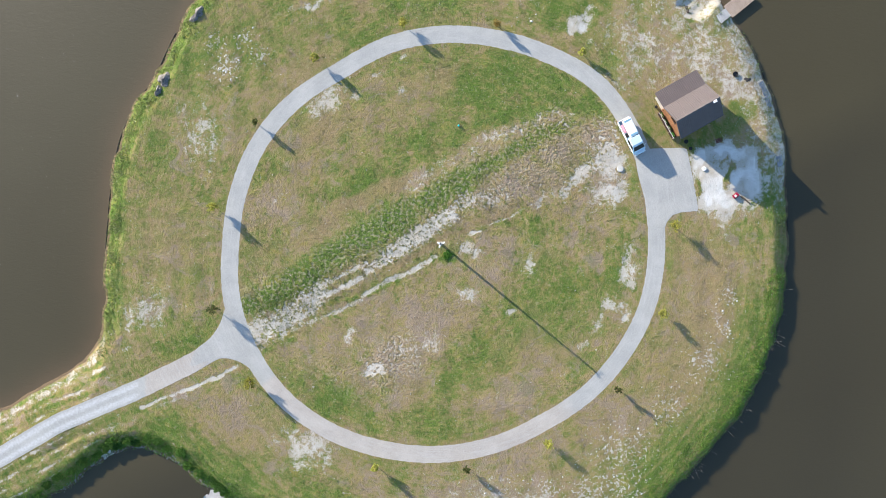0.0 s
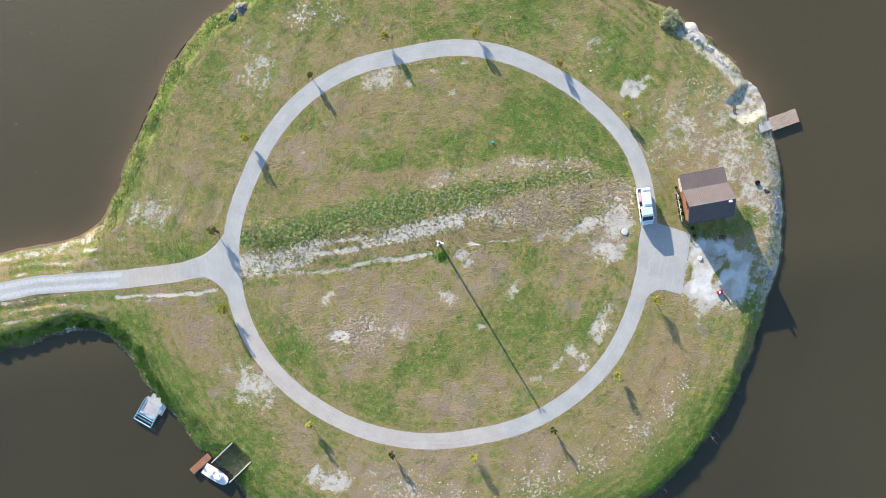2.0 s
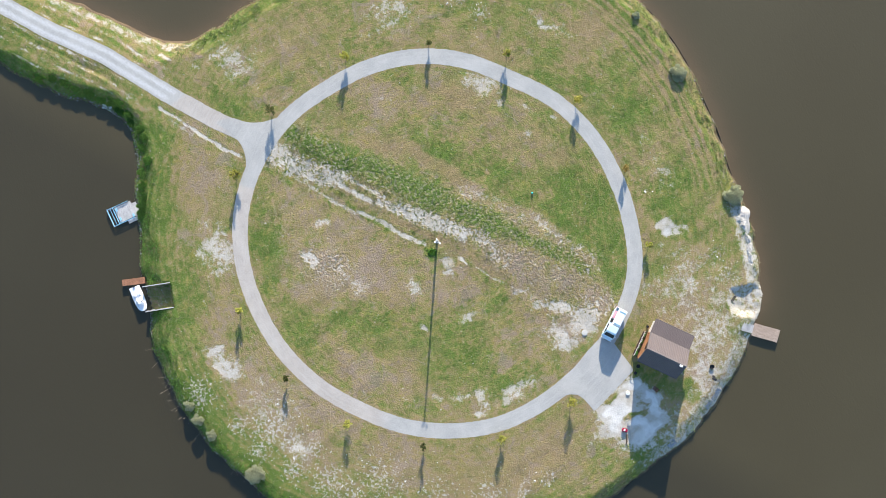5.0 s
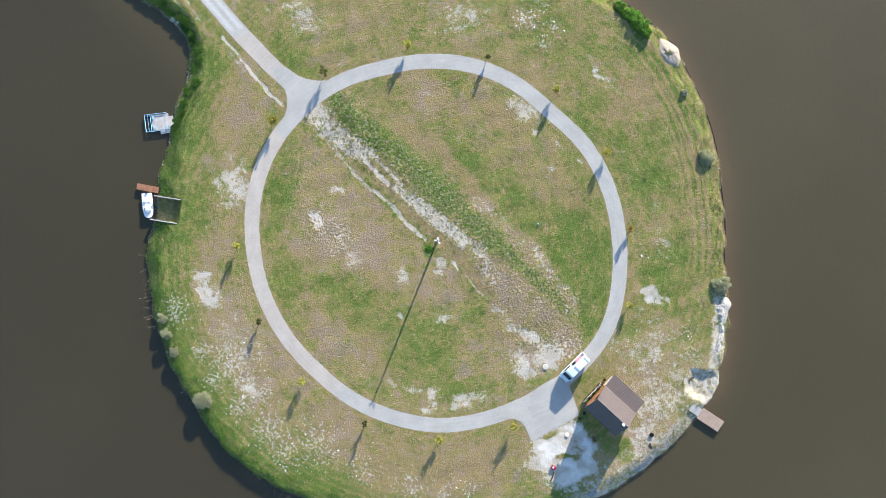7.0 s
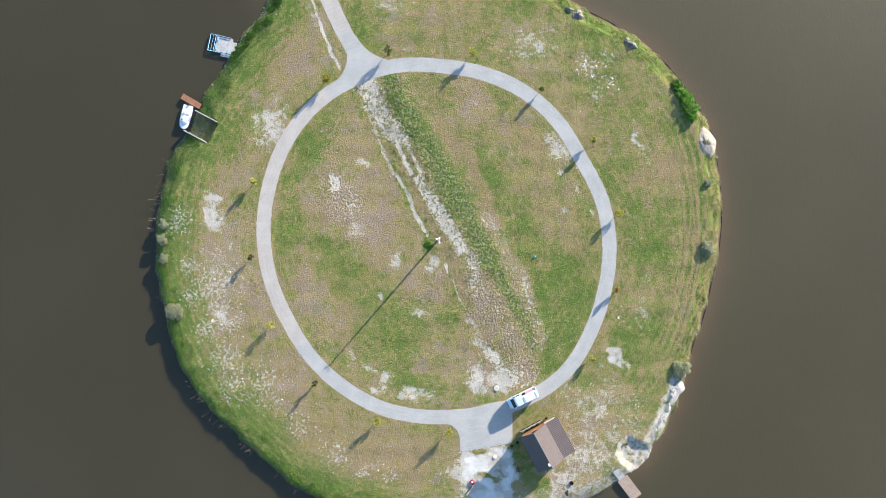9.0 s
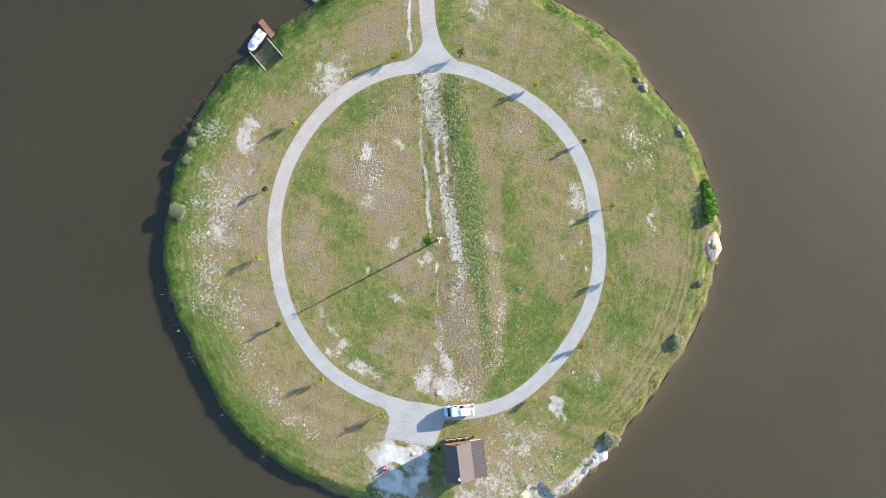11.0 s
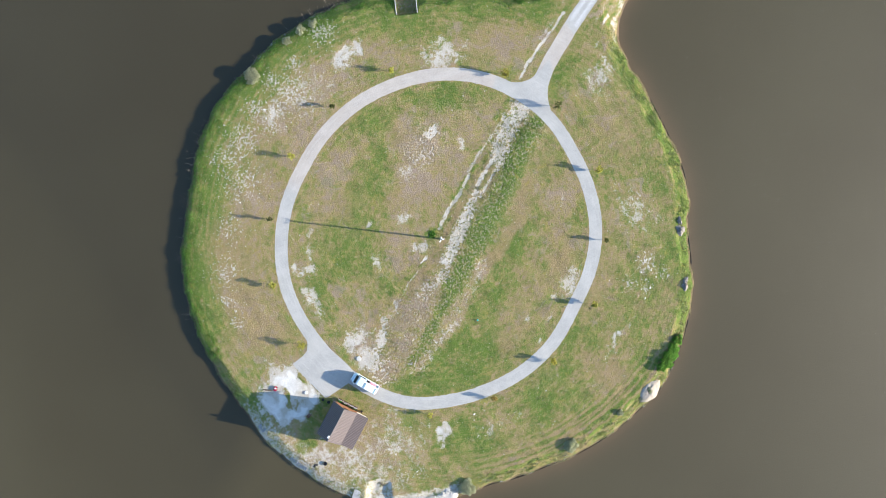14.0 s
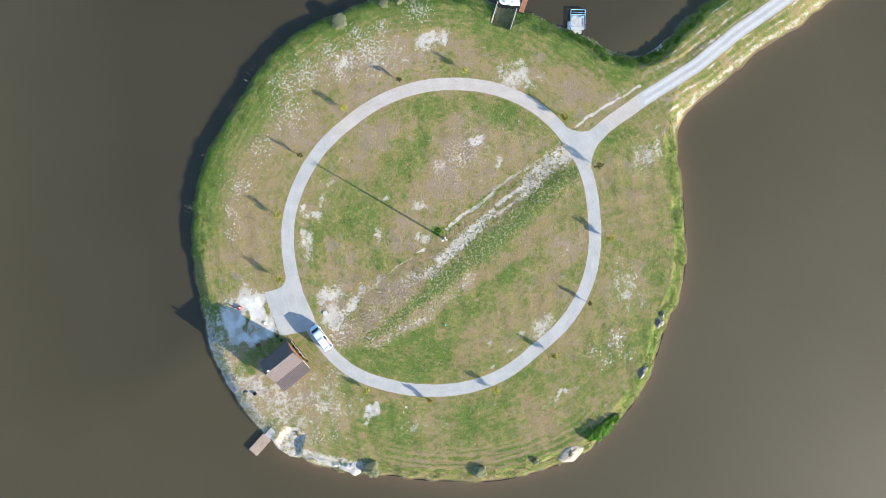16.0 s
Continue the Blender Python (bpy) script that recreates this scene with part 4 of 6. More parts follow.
def build_water():
    xs = np.concatenate([[-3000, -800, -300, -180], np.arange(-134, 62, 1.0), [90, 160, 300, 800, 3000]])
    ys = np.concatenate([[-3000, -800, -300, -130], np.arange(-76, 62, 1.0), [90, 160, 300, 800, 3000]])
    p, quads = land_grid(xs, ys)
    near = (np.abs(p[:, 0]) < 140) & (np.abs(p[:, 1]) < 90)
    d = np.full(len(p), -20.0)
    d[near] = land(p[near])
    a = np.degrees(np.arctan2(p[:, 1], p[:, 0])) % 360
    open_side = np.clip((a - 35) / 10, 0, 1) * np.clip((235 - a) / 12, 0, 1) * (p[:, 1] - 0.5 * p[:, 0] > -6)
    me = grid_mesh("water", np.column_stack([p, np.full(len(p), WATER_Z)]), quads, M["water"])
    add_attr(me, "shallow", open_side * np.exp(np.minimum(d, 0) / 1.6) * 0.75)
    below = np.clip((-8 - (p[:, 1] - 0.5 * p[:, 0])) / 8, 0, 1) * np.clip((75 - p[:, 0]) / 20, 0, 1)
    add_attr(me, "pond", below)
    tagged(new("water", me), "calm brown murky lake water with faint ripples", "lake", kind="structure")


def ragged(n, seed, size):
    rng = np.random.RandomState(seed)
    v = rng.uniform(-1, 1, n)
    return size * (0.6 * v + 0.4 * np.roll(v, 1))


def warm_share(p):
    """The southern half of the ring is laid with a browner gravel."""
    a = np.degrees(np.arctan2(p[:, 1], p[:, 0])) % 360
    lower = np.clip((a - 217) / 3, 0, 1) * np.clip((318 - a) / 20, 0, 1)
    lane = np.clip((p[:, 0] + 41.2) / 0.8, 0, 1) * np.clip((-29.0 - p[:, 0]) / 5, 0, 1) * 0.8
    return np.maximum(lower, lane)


def strip(name, left, right, z, closed, label, rut=None):
    """A band of gravel between two edges, cambered, with seven rows of points across."""
    n, rows = len(left), np.array([0, 0.07, 0.15, 0.3, 0.5, 0.7, 0.85, 0.93, 1])
    pts = np.stack([left * (1 - k) + right * k for k in rows], 1)
    zz = z + 0.003 * np.sin(math.pi * rows)
    verts = np.concatenate([pts, np.broadcast_to(zz[None, :, None], (n, 9, 1))], 2).reshape(-1, 3)
    i = np.arange(n * 9).reshape(n, 9)
    j = np.roll(i, -1, 0) if closed else i[1:]
    i = i if closed else i[:-1]
    quads = np.stack([i[:, :-1], j[:, :-1], j[:, 1:], i[:, 1:]], -1).reshape(-1, 4)
    me = grid_mesh(name, verts, quads, M["gravel"])
    add_attr(me, "warm", warm_share(verts[:, :2]))
    ruts = np.tile(np.exp(-(((np.abs(rows - 0.5) - 0.27) / 0.09) ** 2)), n)
    add_attr(me, "rut", ruts * (rut(verts) if rut else 0.25))
    add_attr(me, "rim", np.tile((np.abs(rows - 0.5) > 0.49) * 1.0, n))
    me.polygons.foreach_set("use_smooth", [True] * len(me.polygons))
    return tagged(new(name, me), label, "gravel road", kind="structure")


def build_roads():
    a = np.linspace(0, 2 * math.pi, 720, endpoint=False)
    mid, way = round_list(RING, a), np.stack([np.cos(a), np.sin(a)], -1)
    strip("road", way * (mid - 1.2 + ragged(720, 1, 0.05))[:, None], way * (mid + 1.2 + ragged(720, 2, 0.05))[:, None], 0.005, True, "grey gravel ring road round the island meadow")
    q = np.array(LANE)
    pts = np.concatenate([a + (b - a) * np.linspace(0, 1, max(2, int(np.hypot(*(b - a)) / 0.5)), endpoint=False)[:, None] for a, b in zip(q[:-1], q[1:])])
    for _ in range(4):
        pts[1:-1] = (pts[:-2] + 2 * pts[1:-1] + pts[2:]) / 4
    t = np.gradient(pts, axis=0)
    nrm = np.stack([-t[:, 1], t[:, 0]], -1) / np.hypot(*t.T)[:, None]
    half = 1.35
    strip("road", pts + nrm * (half + ragged(len(pts), 3, 0.06))[:, None], pts - nrm * (half + ragged(len(pts), 4, 0.06))[:, None], 0.012, False,
          "pale grey gravel lane on the causeway with two wheel tracks", lambda v: np.clip((-41.3 - v[:, 0]) / 0.8, 0, 1) * 1.5 + 0.05)
    for name, outline, z, cut, label in (("road", FORK, 0.019, 0.2, "grey gravel fork between lane and ring road"), ("pavement", PAD, 0.024, 0.07, "grey gravel parking bay beside the cabin")):
        c = np.array(outline)
        for _ in range(3):
            nxt = np.roll(c, -1, 0)
            c = np.stack([(1 - cut) * c + cut * nxt, cut * c + (1 - cut) * nxt], 1).reshape(-1, 2)
        mid = c.mean(0)
        rings = [mid + (c - mid) * k for k in (1.0, 0.86, 0.6, 0.3)]
        n = len(c)
        verts = np.vstack([np.column_stack([r, np.full(n, zz)]) for r, zz in zip(rings, (z - 0.009, z, z, z))] + [[(*mid, z)]])
        faces = [(k * n + i, k * n + (i + 1) % n, (k + 1) * n + (i + 1) % n, (k + 1) * n + i) for k in range(3) for i in range(n)]
        faces += [(3 * n + i, 3 * n + (i + 1) % n, 4 * n) for i in range(n)]
        me = mesh_of(name, verts, faces, M["gravel"])
        add_attr(me, "warm", warm_share(verts[:, :2]) * 0.5)
        add_attr(me, "rut", np.zeros(len(verts)))
        add_attr(me, "rim", np.zeros(len(verts)))
        tagged(new(name, me), label, "gravel road", kind="structure")


def blades(name, p, z, tall, wide, lean, mat, rng, attrs, label, category):
    """Tufts of five blades each: a triangle from a broad foot to a leaning tip."""
    n, k = len(p), 5
    a = rng.uniform(0, 2 * math.pi, (n, k))
    foot = p[:, None, :] + rng.normal(0, 1, (n, k, 2)) * (wide * 0.55)[:, None, None]
    w = (wide * 0.28)[:, None] * rng.uniform(0.6, 1.4, (n, k))
    side = np.stack([np.cos(a), np.sin(a)], -1) * w[..., None]
    b = rng.uniform(0, 2 * math.pi, (n, k))
    reach = (tall * lean)[:, None] * rng.uniform(0.3, 1.3, (n, k))
    tip = foot + np.stack([np.cos(b), np.sin(b)], -1) * reach[..., None]
    zt = z[:, None] + tall[:, None] * rng.uniform(0.6, 1.15, (n, k))
    z0 = np.broadcast_to(z[:, None] - 0.03, (n, k))
    verts = np.stack([np.concatenate([foot + side, z0[..., None]], -1), np.concatenate([foot - side, z0[..., None]], -1), np.concatenate([tip, zt[..., None]], -1)], 2).reshape(-1, 3)
    me = grid_mesh(name, verts, np.arange(n * k * 3).reshape(-1, 3), mat)
    for key, v in attrs.items():
        add_attr(me, key, np.repeat(v, k * 3))
    return tagged(new(name, me), label, category, kind="stuff")


def build_grass():
    rng = np.random.RandomState(5)
    p = rng.uniform((-72, -50), (52, 50), (250000, 2))
    d = land(p)
    keep = (d > 0.6) & (road_dist(p) > 0.08)
    yard = Vector((34.0, 18.5))
    keep &= np.hypot(p[:, 0] - yard.x, p[:, 1] - yard.y) > 4.6
    p, d = p[keep], d[keep]
    sand, straw, earth, lush, wet = zones(p, d)
    keep = rng.uniform(0, 1, len(p)) < np.clip(0.95 - 0.95 * sand - 0.35 * earth + 0.3 * lush, 0.03, 1)
    p, d, straw, lush, earth = p[keep], d[keep], straw[keep], lush[keep], earth[keep]
    tall = rng.uniform(0.03, 0.08, len(p)) * (1 + 0.3 * lush)
    wide = rng.uniform(0.05, 0.14, len(p))
    blades("meadow_grass", p, height(p, d), tall, wide, 0.9, M["grass"], rng, {"straw": straw, "lush": lush, "earth": earth},
           "short dry and green meadow grass tufts on the ground", "grass")
    # coarse tussocks on the old track and in its bare sand
    u, w = rng.uniform(-27, 25, 5200), rng.normal(0, 1, 5200)
    q = np.stack([u, 0.52 * u + 2.4 + (1.5 + 0.085 * (u + 27)) * w], -1)
    q = q[(np.hypot(q[:, 0], q[:, 1]) < 26.8) & (np.abs(w) < 2.0)]
    s2, t2, e2, l2, _ = zones(q, land(q))
    thin = rng.uniform(0, 1, len(q)) < np.where(q[:, 0] < -12, 0.62, 0.42) * np.clip(1.2 - 0.5 * s2, 0.3, 1)
    q, t2, l2, e2 = q[thin], t2[thin], l2[thin], e2[thin]
    blades("grass_tussocks", q, height(q, land(q)), rng.uniform(0.06, 0.15, len(q)), rng.uniform(0.12, 0.30, len(q)), 1.1, M["grass"], rng,
           {"straw": t2 * 0.3, "lush": np.clip(l2 + 0.7, 0, 1.2), "earth": e2 * 0}, "coarse green and straw grass tussocks on the old track", "grass")
    # weeds and reeds along the water
    p = rng.uniform((-100, -58), (54, 54), (520000, 2))
    d = land(p)
    r, a = np.hypot(p[:, 0], p[:, 1]), np.degrees(np.arctan2(p[:, 1], p[:, 0])) % 360
    pond = ((a > 205) & (a < 300)) | ((p[:, 0] < -40) & (p[:, 1] - 0.5 * p[:, 0] < -6))
    south = (a >= 285) & (a < 356)
    west = (a > 108) & (a < 196) & (p[:, 0] > -60)
    reach = np.select([pond, south, west], [2.7, 3.4, 1.9], 2.0) * (1 + 0.25 * waves(p, 41, 6))
    dense = np.select([pond, south, west], [1.0, 0.9, 1.0], 0.75)
    cove = seg_dist(p, BEACH, True)
    bare = inside(p, BEACH) | (inside(p, SLIP) & (rng.uniform(0, 1, len(p)) > 0.45)) | (cove < 0.5) | ((a > 5) & (a < 52) & (rng.uniform(0, 1, len(p)) > 0.3)) | ((p[:, 0] < -47.5) & ~pond)
    keep = (d > np.where(south, -0.45, -0.25)) & (d < reach) & (rng.uniform(0, 1, len(p)) < dense) & ~bare & (road_dist(p) > 0.3)
    p, d, a, pond, south = p[keep], d[keep], a[keep], pond[keep], south[keep]
    grow = np.clip(1.3 - np.abs(d - 1.0) / 2.4, 0.25, 1) * (0.8 + 0.25 * waves(p, 42, 3.0))
    tall = rng.uniform(0.12, 0.36, len(p)) * np.clip(grow, 0.2, 1.3)
    dry = np.clip(rng.normal(0.0, 0.2, len(p)) + 0.25 * waves(p, 43, 5.0), 0, 1)
    dry = np.where((d < 0.05) & (rng.uniform(0, 1, len(p)) < 0.5), 0.9, dry)
    fresh = np.clip(np.where(pond | south, 0.95, 0.22) + 0.35 * waves(p, 44, 3.5), 0, 1)
    blades("bank_weeds", p, height(p, d), tall, rng.uniform(0.05, 0.13, len(p)), 0.9, M["reed"], rng, {"straw": dry, "lush": fresh},
           "tall green weeds and reeds along the water's edge", "reeds")


def build_stalks():
    """Dry reed stalks that lean out over the water from the southern bank."""
    rng = np.random.RandomState(61)
    a = np.radians(np.concatenate([rng.uniform(255, 356, 24)] + [rng.normal(c, 1.2, 9) for c in (262, 268, 284, 306, 312, 318, 331, 344)]))
    n = len(a)
    out = np.stack([np.cos(a), np.sin(a)], -1)
    foot = out * (round_list(SHORE, a) + rng.uniform(-0.35, 0.15, n))[:, None]
    lean = out * rng.uniform(0.25, 1.0, n)[:, None] + rng.normal(0, 0.22, (n, 2))
    tall = rng.uniform(0.45, 0.95, n)
    verts, faces = [], []
    for (x, y), (dx, dy), h, r in zip(foot, lean, tall, rng.uniform(0.007, 0.014, n)):
        k = len(verts)
        for f, w, z in ((0.0, 1.0, -0.15), (0.45, 0.8, 0.62), (1.0, 1.0, 0.9), (1.15, 1.9, 0.94), (1.3, 0.4, 0.95)):
            for c in range(3):
                th = 2.094 * c
                verts.append((x + dx * f + r * w * math.cos(th), y + dy * f + r * w * math.sin(th), WATER_Z + 0.1 + h * z + r * w * math.sin(th + 1)))
        faces += [(k + 3 * j + c, k + 3 * j + (c + 1) % 3, k + 3 * j + 3 + (c + 1) % 3, k + 3 * j + 3 + c) for j in range(4) for c in range(3)]
    tagged(new("reed_stalks", mesh_of("reed_stalks", verts, faces, M["straw"])), "dry pale reed stalks leaning over the water", "reeds", kind="stuff")


build_ground()
build_water()
build_roads()
build_grass()
build_stalks()


def ground_z(x, y):
    p = np.array([[x, y]], float)
    return float(height(p, land(p))[0])


# ---- the cabin ----
CABIN = pose(34.0, 18.5, 0.0, 0, 0, 29.5)


def sheet(name, u0, u1, low, high, parent, label):
    """A ribbed roof sheet from the eave (v, z) to the ridge (v, z), with its thickness."""
    prof, u = [], u0
    while u < u1 - 0.05:
        prof += [(u, 0.0), (u + 0.19, 0.0), (u + 0.21, 0.04), (u + 0.25, 0.04)]
        u += 0.27
    prof.append((u1, 0.0))
    run = Vector((0, high[0] - low[0], high[1] - low[1]))
    up = run.cross(Vector((1, 0, 0))).normalized()
    up = up if up.z > 0 else -up
    bm = bmesh.new()
    rows = []
    for v, z in (low, high):
        rows.append([bm.verts.new(Vector((a, v, z)) + up * h) for a, h in prof])
        rows.append([bm.verts.new(Vector((a, v, z)) - up * 0.06) for a, h in prof])
    (t0, b0, t1, b1), n = rows, len(prof)
    for i in range(n - 1):
        bm.faces.new((t0[i], t0[i + 1], t1[i + 1], t1[i]))
        bm.faces.new((b0[i], b1[i], b1[i + 1], b0[i + 1]))
        bm.faces.new((t0[i], b0[i], b0[i + 1], t0[i + 1]))
        bm.faces.new((t1[i], t1[i + 1], b1[i + 1], b1[i]))
    for i in (0, n - 1):
        bm.faces.new((t0[i], t1[i], b1[i], b0[i]))
    return part(name, bm, M["roof"], parent, label)


def pane_window(parent, centre, size):
    """A window on the front gable: frame, sill and pane."""
    x, y, z = centre
    w, h = size
    bm = bmesh.new()
    for dy, dz, sy, sz in ((0, h / 2, w + 0.12, 0.07), (0, -h / 2, w + 0.12, 0.07), (-w / 2, 0, 0.07, h), (w / 2, 0, 0.07, h), (0, 0, 0.04, h)):
        box(bm, (x - 0.02, y + dy, z + dz), (0.07, sy, sz), bevel=0.006)
    frame_ob = part("window", bm, M["dark_cladding"], parent, "dark brown window frame")
    bm = bmesh.new()
    box(bm, (x + 0.0, y, z), (0.02, w, h))
    part("pane", bm, M["glass"], frame_ob)
    bm = bmesh.new()
    box(bm, (x - 0.06, y, z - h / 2 - 0.05), (0.16, w + 0.2, 0.035), bevel=0.006)
    part("sill", bm, M["dark_cladding"], frame_ob)


def build_cabin():
    cabin = thing("cabin", CABIN, "small orange wooden cabin with ribbed brown sheet roof", "cabin")
    bm = bmesh.new()
    prism(bm, [(-2.62, 0.12), (1.70, 0.12), (1.70, 2.74), (-0.60, 4.52), (-2.62, 2.92)], -3.28, 2.50, "x")
    part("wall", bm, M["cladding"], cabin)
    bm = bmesh.new()
    prism(bm, [(1.702, 0.12), (3.66, 0.12), (3.66, 2.42), (1.702, 2.74)], -2.62, 2.44, "x")
    part("wall", bm, M["dark_cladding"], cabin, "dark brown side room wall")
    bm = bmesh.new()
    box(bm, (-0.39, 0.52, 0.05), (5.6, 6.1, 0.22), bevel=0.02)
    part("foundation", bm, M["concrete"], cabin, "pale concrete foundation")
    # boards of the front gable, cut along the roof line
    v = -2.60
    boards = bmesh.new()
    while v < 1.5:
        w = 0.185
        top = lambda a: min(2.92 + (a + 2.62) * 0.79, 4.52 - (a + 0.6) * 0.774)
        bm = boards
        prism(bm, [(v, 0.14), (v + w, 0.14), (v + w, top(v + w) - 0.06), (v, top(v) - 0.06)], -3.306, -3.282, "x")
        v += 0.20
    part("cladding", boards, M["cladding"], cabin, "upright orange stained boards")
    sheet("roof_slope", -3.66, 2.82, (1.80, 2.88), (-0.60, 4.74), cabin, "sunny ribbed brown roof sheet")
    sheet("roof_slope", -3.66, 2.82, (-2.96, 2.84), (-0.62, 4.74), cabin, "shaded ribbed brown roof sheet")
    sheet("lean_to_roof", -3.70, 2.62, (3.98, 2.46), (1.76, 2.86), cabin, "low ribbed brown roof over the side room")
    bm = bmesh.new()
    prism(bm, [(-0.85, 4.60), (-0.61, 4.82), (-0.37, 4.60), (-0.61, 4.77)], -3.68, 2.84, "x")
    part("ridge_cap", bm, M["roof_trim"], cabin)
    for u in (-3.70, 2.83):
        bm = bmesh.new()
        for (a, za), (b, zb) in (((-2.98, 2.76), (-0.61, 4.66)), ((-0.61, 4.66), (1.80, 2.80))):
            d = math.atan2(zb - za, b - a)
            box(bm, (u, (a + b) / 2, (za + zb) / 2), (0.035, math.hypot(b - a, zb - za), 0.17), tilt=(d, 0))
        part("bargeboard", bm, M["roof_trim"], cabin)
    for y, z in ((-2.99, 2.80), (4.02, 2.40)):
        bm = bmesh.new()
        tube(bm, (-3.6, y, z), (2.7, y, z), 0.06, seg=8)
        part("gutter", bm, M["roof_trim"], cabin)
    bm = bmesh.new()
    box(bm, (1.95, -0.82, 4.80), (0.34, 0.26, 0.50), bevel=0.03)
    chimney = part("chimney", bm, M["white_metal"], cabin, "white metal chimney")
    bm = bmesh.new()
    box(bm, (1.95, -0.82, 5.08), (0.44, 0.34, 0.05), bevel=0.02)
    part("cowl", bm, M["white_metal"], chimney)
    # door and windows in the gable
    bm = bmesh.new()
    box(bm, (-3.32, -0.55, 1.42), (0.05, 0.86, 2.05), bevel=0.01)
    door = part("door", bm, M["cladding"], cabin, "orange plank door")
    bm = bmesh.new()
    tube(bm, (-3.36, -0.24, 1.35), (-3.42, -0.24, 1.35), 0.02)
    tube(bm, (-3.42, -0.26, 1.35), (-3.42, -0.38, 1.35), 0.015)
    part("handle", bm, M["galv"], door)
    for c, s in (((-3.31, -0.62, 2.95), (0.42, 0.42)), ((-3.31, -0.10, 2.95), (0.42, 0.42))):
        pane_window(cabin, c, s)
    # the deck along the gable
    for y in (-2.4, -0.5, 1.3):
        bm = bmesh.new()
        box(bm, (-3.64, y, 0.14), (0.7, 0.1, 0.26))
        part("deck_joist", bm, M["deck_wood"], cabin)
    me = bpy.data.meshes.new("deck_board")
    bm = bmesh.new()
    box(bm, (0, 0, 0), (0.135, 4.1, 0.03), bevel=0.005)
    bm.to_mesh(me)
    bm.free()
    me.materials.append(M["dark_cladding"])
    for k in range(5):
        share("deck_board", me, cabin, pose(-3.38 - 0.145 * k, -0.5, 0.285))
    for k in range(5):
        bm = bmesh.new()
        box(bm, (-4.0, -2.48 + k * 0.99, 0.72), (0.08, 0.08, 0.9), bevel=0.01)
        part("post", bm, M["deck_wood"], cabin)
    for z, s in ((1.17, 0.055), (0.72, 0.05)):
        bm = bmesh.new()
        box(bm, (-4.0, -0.5, z), (s, 4.1, 0.045), bevel=0.01)
        part("rail", bm, M["white_metal"] if z > 1 else M["dark_cladding"], cabin, "pale painted rail" if z > 1 else "")
    for y in (-2.5, 1.48):
        bm = bmesh.new()
        box(bm, (-3.66, y, 1.17), (0.68, 0.08, 0.045), bevel=0.01)
        part("rail", bm, M["dark_cladding"], cabin)


def leaf_ball(bm, centre, radii, count, size, rng):
    """Loose leaves through an uneven clump."""
    for _ in range(count):
        d = Vector((rng.gauss(0, 1), rng.gauss(0, 1), rng.gauss(0, 1))).normalized() * (rng.random() ** 0.4)
        p = Vector(centre) + Vector((d.x * radii[0], d.y * radii[1], d.z * radii[2]))
        s = size * rng.uniform(0.6, 1.4)
        m = Euler((rng.uniform(-1.1, 1.1), rng.uniform(-1.1, 1.1), rng.uniform(0, 6.28))).to_matrix()
        q = [p + m @ Vector(v) for v in ((-s * 0.5, 0, 0), (0, -s * 0.32, 0.06 * s), (s * 0.6, 0, 0), (0, s * 0.32, 0.06 * s))]
        bm.faces.new([bm.verts.new(v) for v in q])


def build_planters():
    rng = random.Random(3)
    for k in range(4):
        y = -2.05 + 1.02 * k
        planter = thing("planter", CABIN @ pose(-3.66, y, 0.30), "wooden flower trough with small white blossoms on the deck", "planter", "flower troughs on the deck")
        bm = bmesh.new()
        box(bm, (0, 0, 0.14), (0.2, 0.8, 0.28), bevel=0.01)
        part("trough", bm, M["dark_cladding"], planter)
        bm = bmesh.new()
        leaf_ball(bm, (0, 0, 0.40), (0.20, 0.42, 0.16), 130, 0.10, rng)
        part("leaves", bm, M["potleaf"] if k == 0 else LEAF["weed"], planter)
        bm = bmesh.new()
        leaf_ball(bm, (-0.10, 0, 0.52), (0.12, 0.40, 0.06), 30 if k else 6, 0.09, rng)
        part("blossoms", bm, M["bloom"], planter)
    for x, y, s in ((33.75, 14.0, 0.28), (34.35, 13.05, 0.24), (29.6, 18.75, 0.20)):
        pot = thing("bucket", pose(x, y, ground_z(x, y)), "black plastic bucket standing by the cabin wall", "bucket", "buckets by the cabin")
        bm = bmesh.new()
        tube(bm, (0, 0, 0), (0, 0, 0.28), s * 0.8, s, 14)
        part("tub", bm, M["black"], pot)
        bm = bmesh.new()
        tube(bm, (0, 0, 0.26), (0, 0, 0.30), s * 1.06, s * 1.06, 14)
        part("rim", bm, M["black"], pot)


# ---- the pickup ----
def loft(bm, rings):
    """Faces between equal rings of points, capped at both ends."""
    rows = [[bm.verts.new(v) for v in ring] for ring in rings]
    n = len(rows[0])
    for a, b in zip(rows[:-1], rows[1:]):
        for i in range(n):
            bm.faces.new((a[i], a[(i + 1) % n], b[(i + 1) % n], b[i]))
    bm.faces.new(rows[0][::-1])
    bm.faces.new(rows[-1])


def slab_ring(x0, x1, half, z, cut=0.12):
    return [(x0 + cut, -half, z), (x1 - cut, -half, z), (x1, -half + cut, z), (x1, half - cut, z), (x1 - cut, half, z), (x0 + cut, half, z), (x0, half - cut, z), (x0, -half + cut, z)]


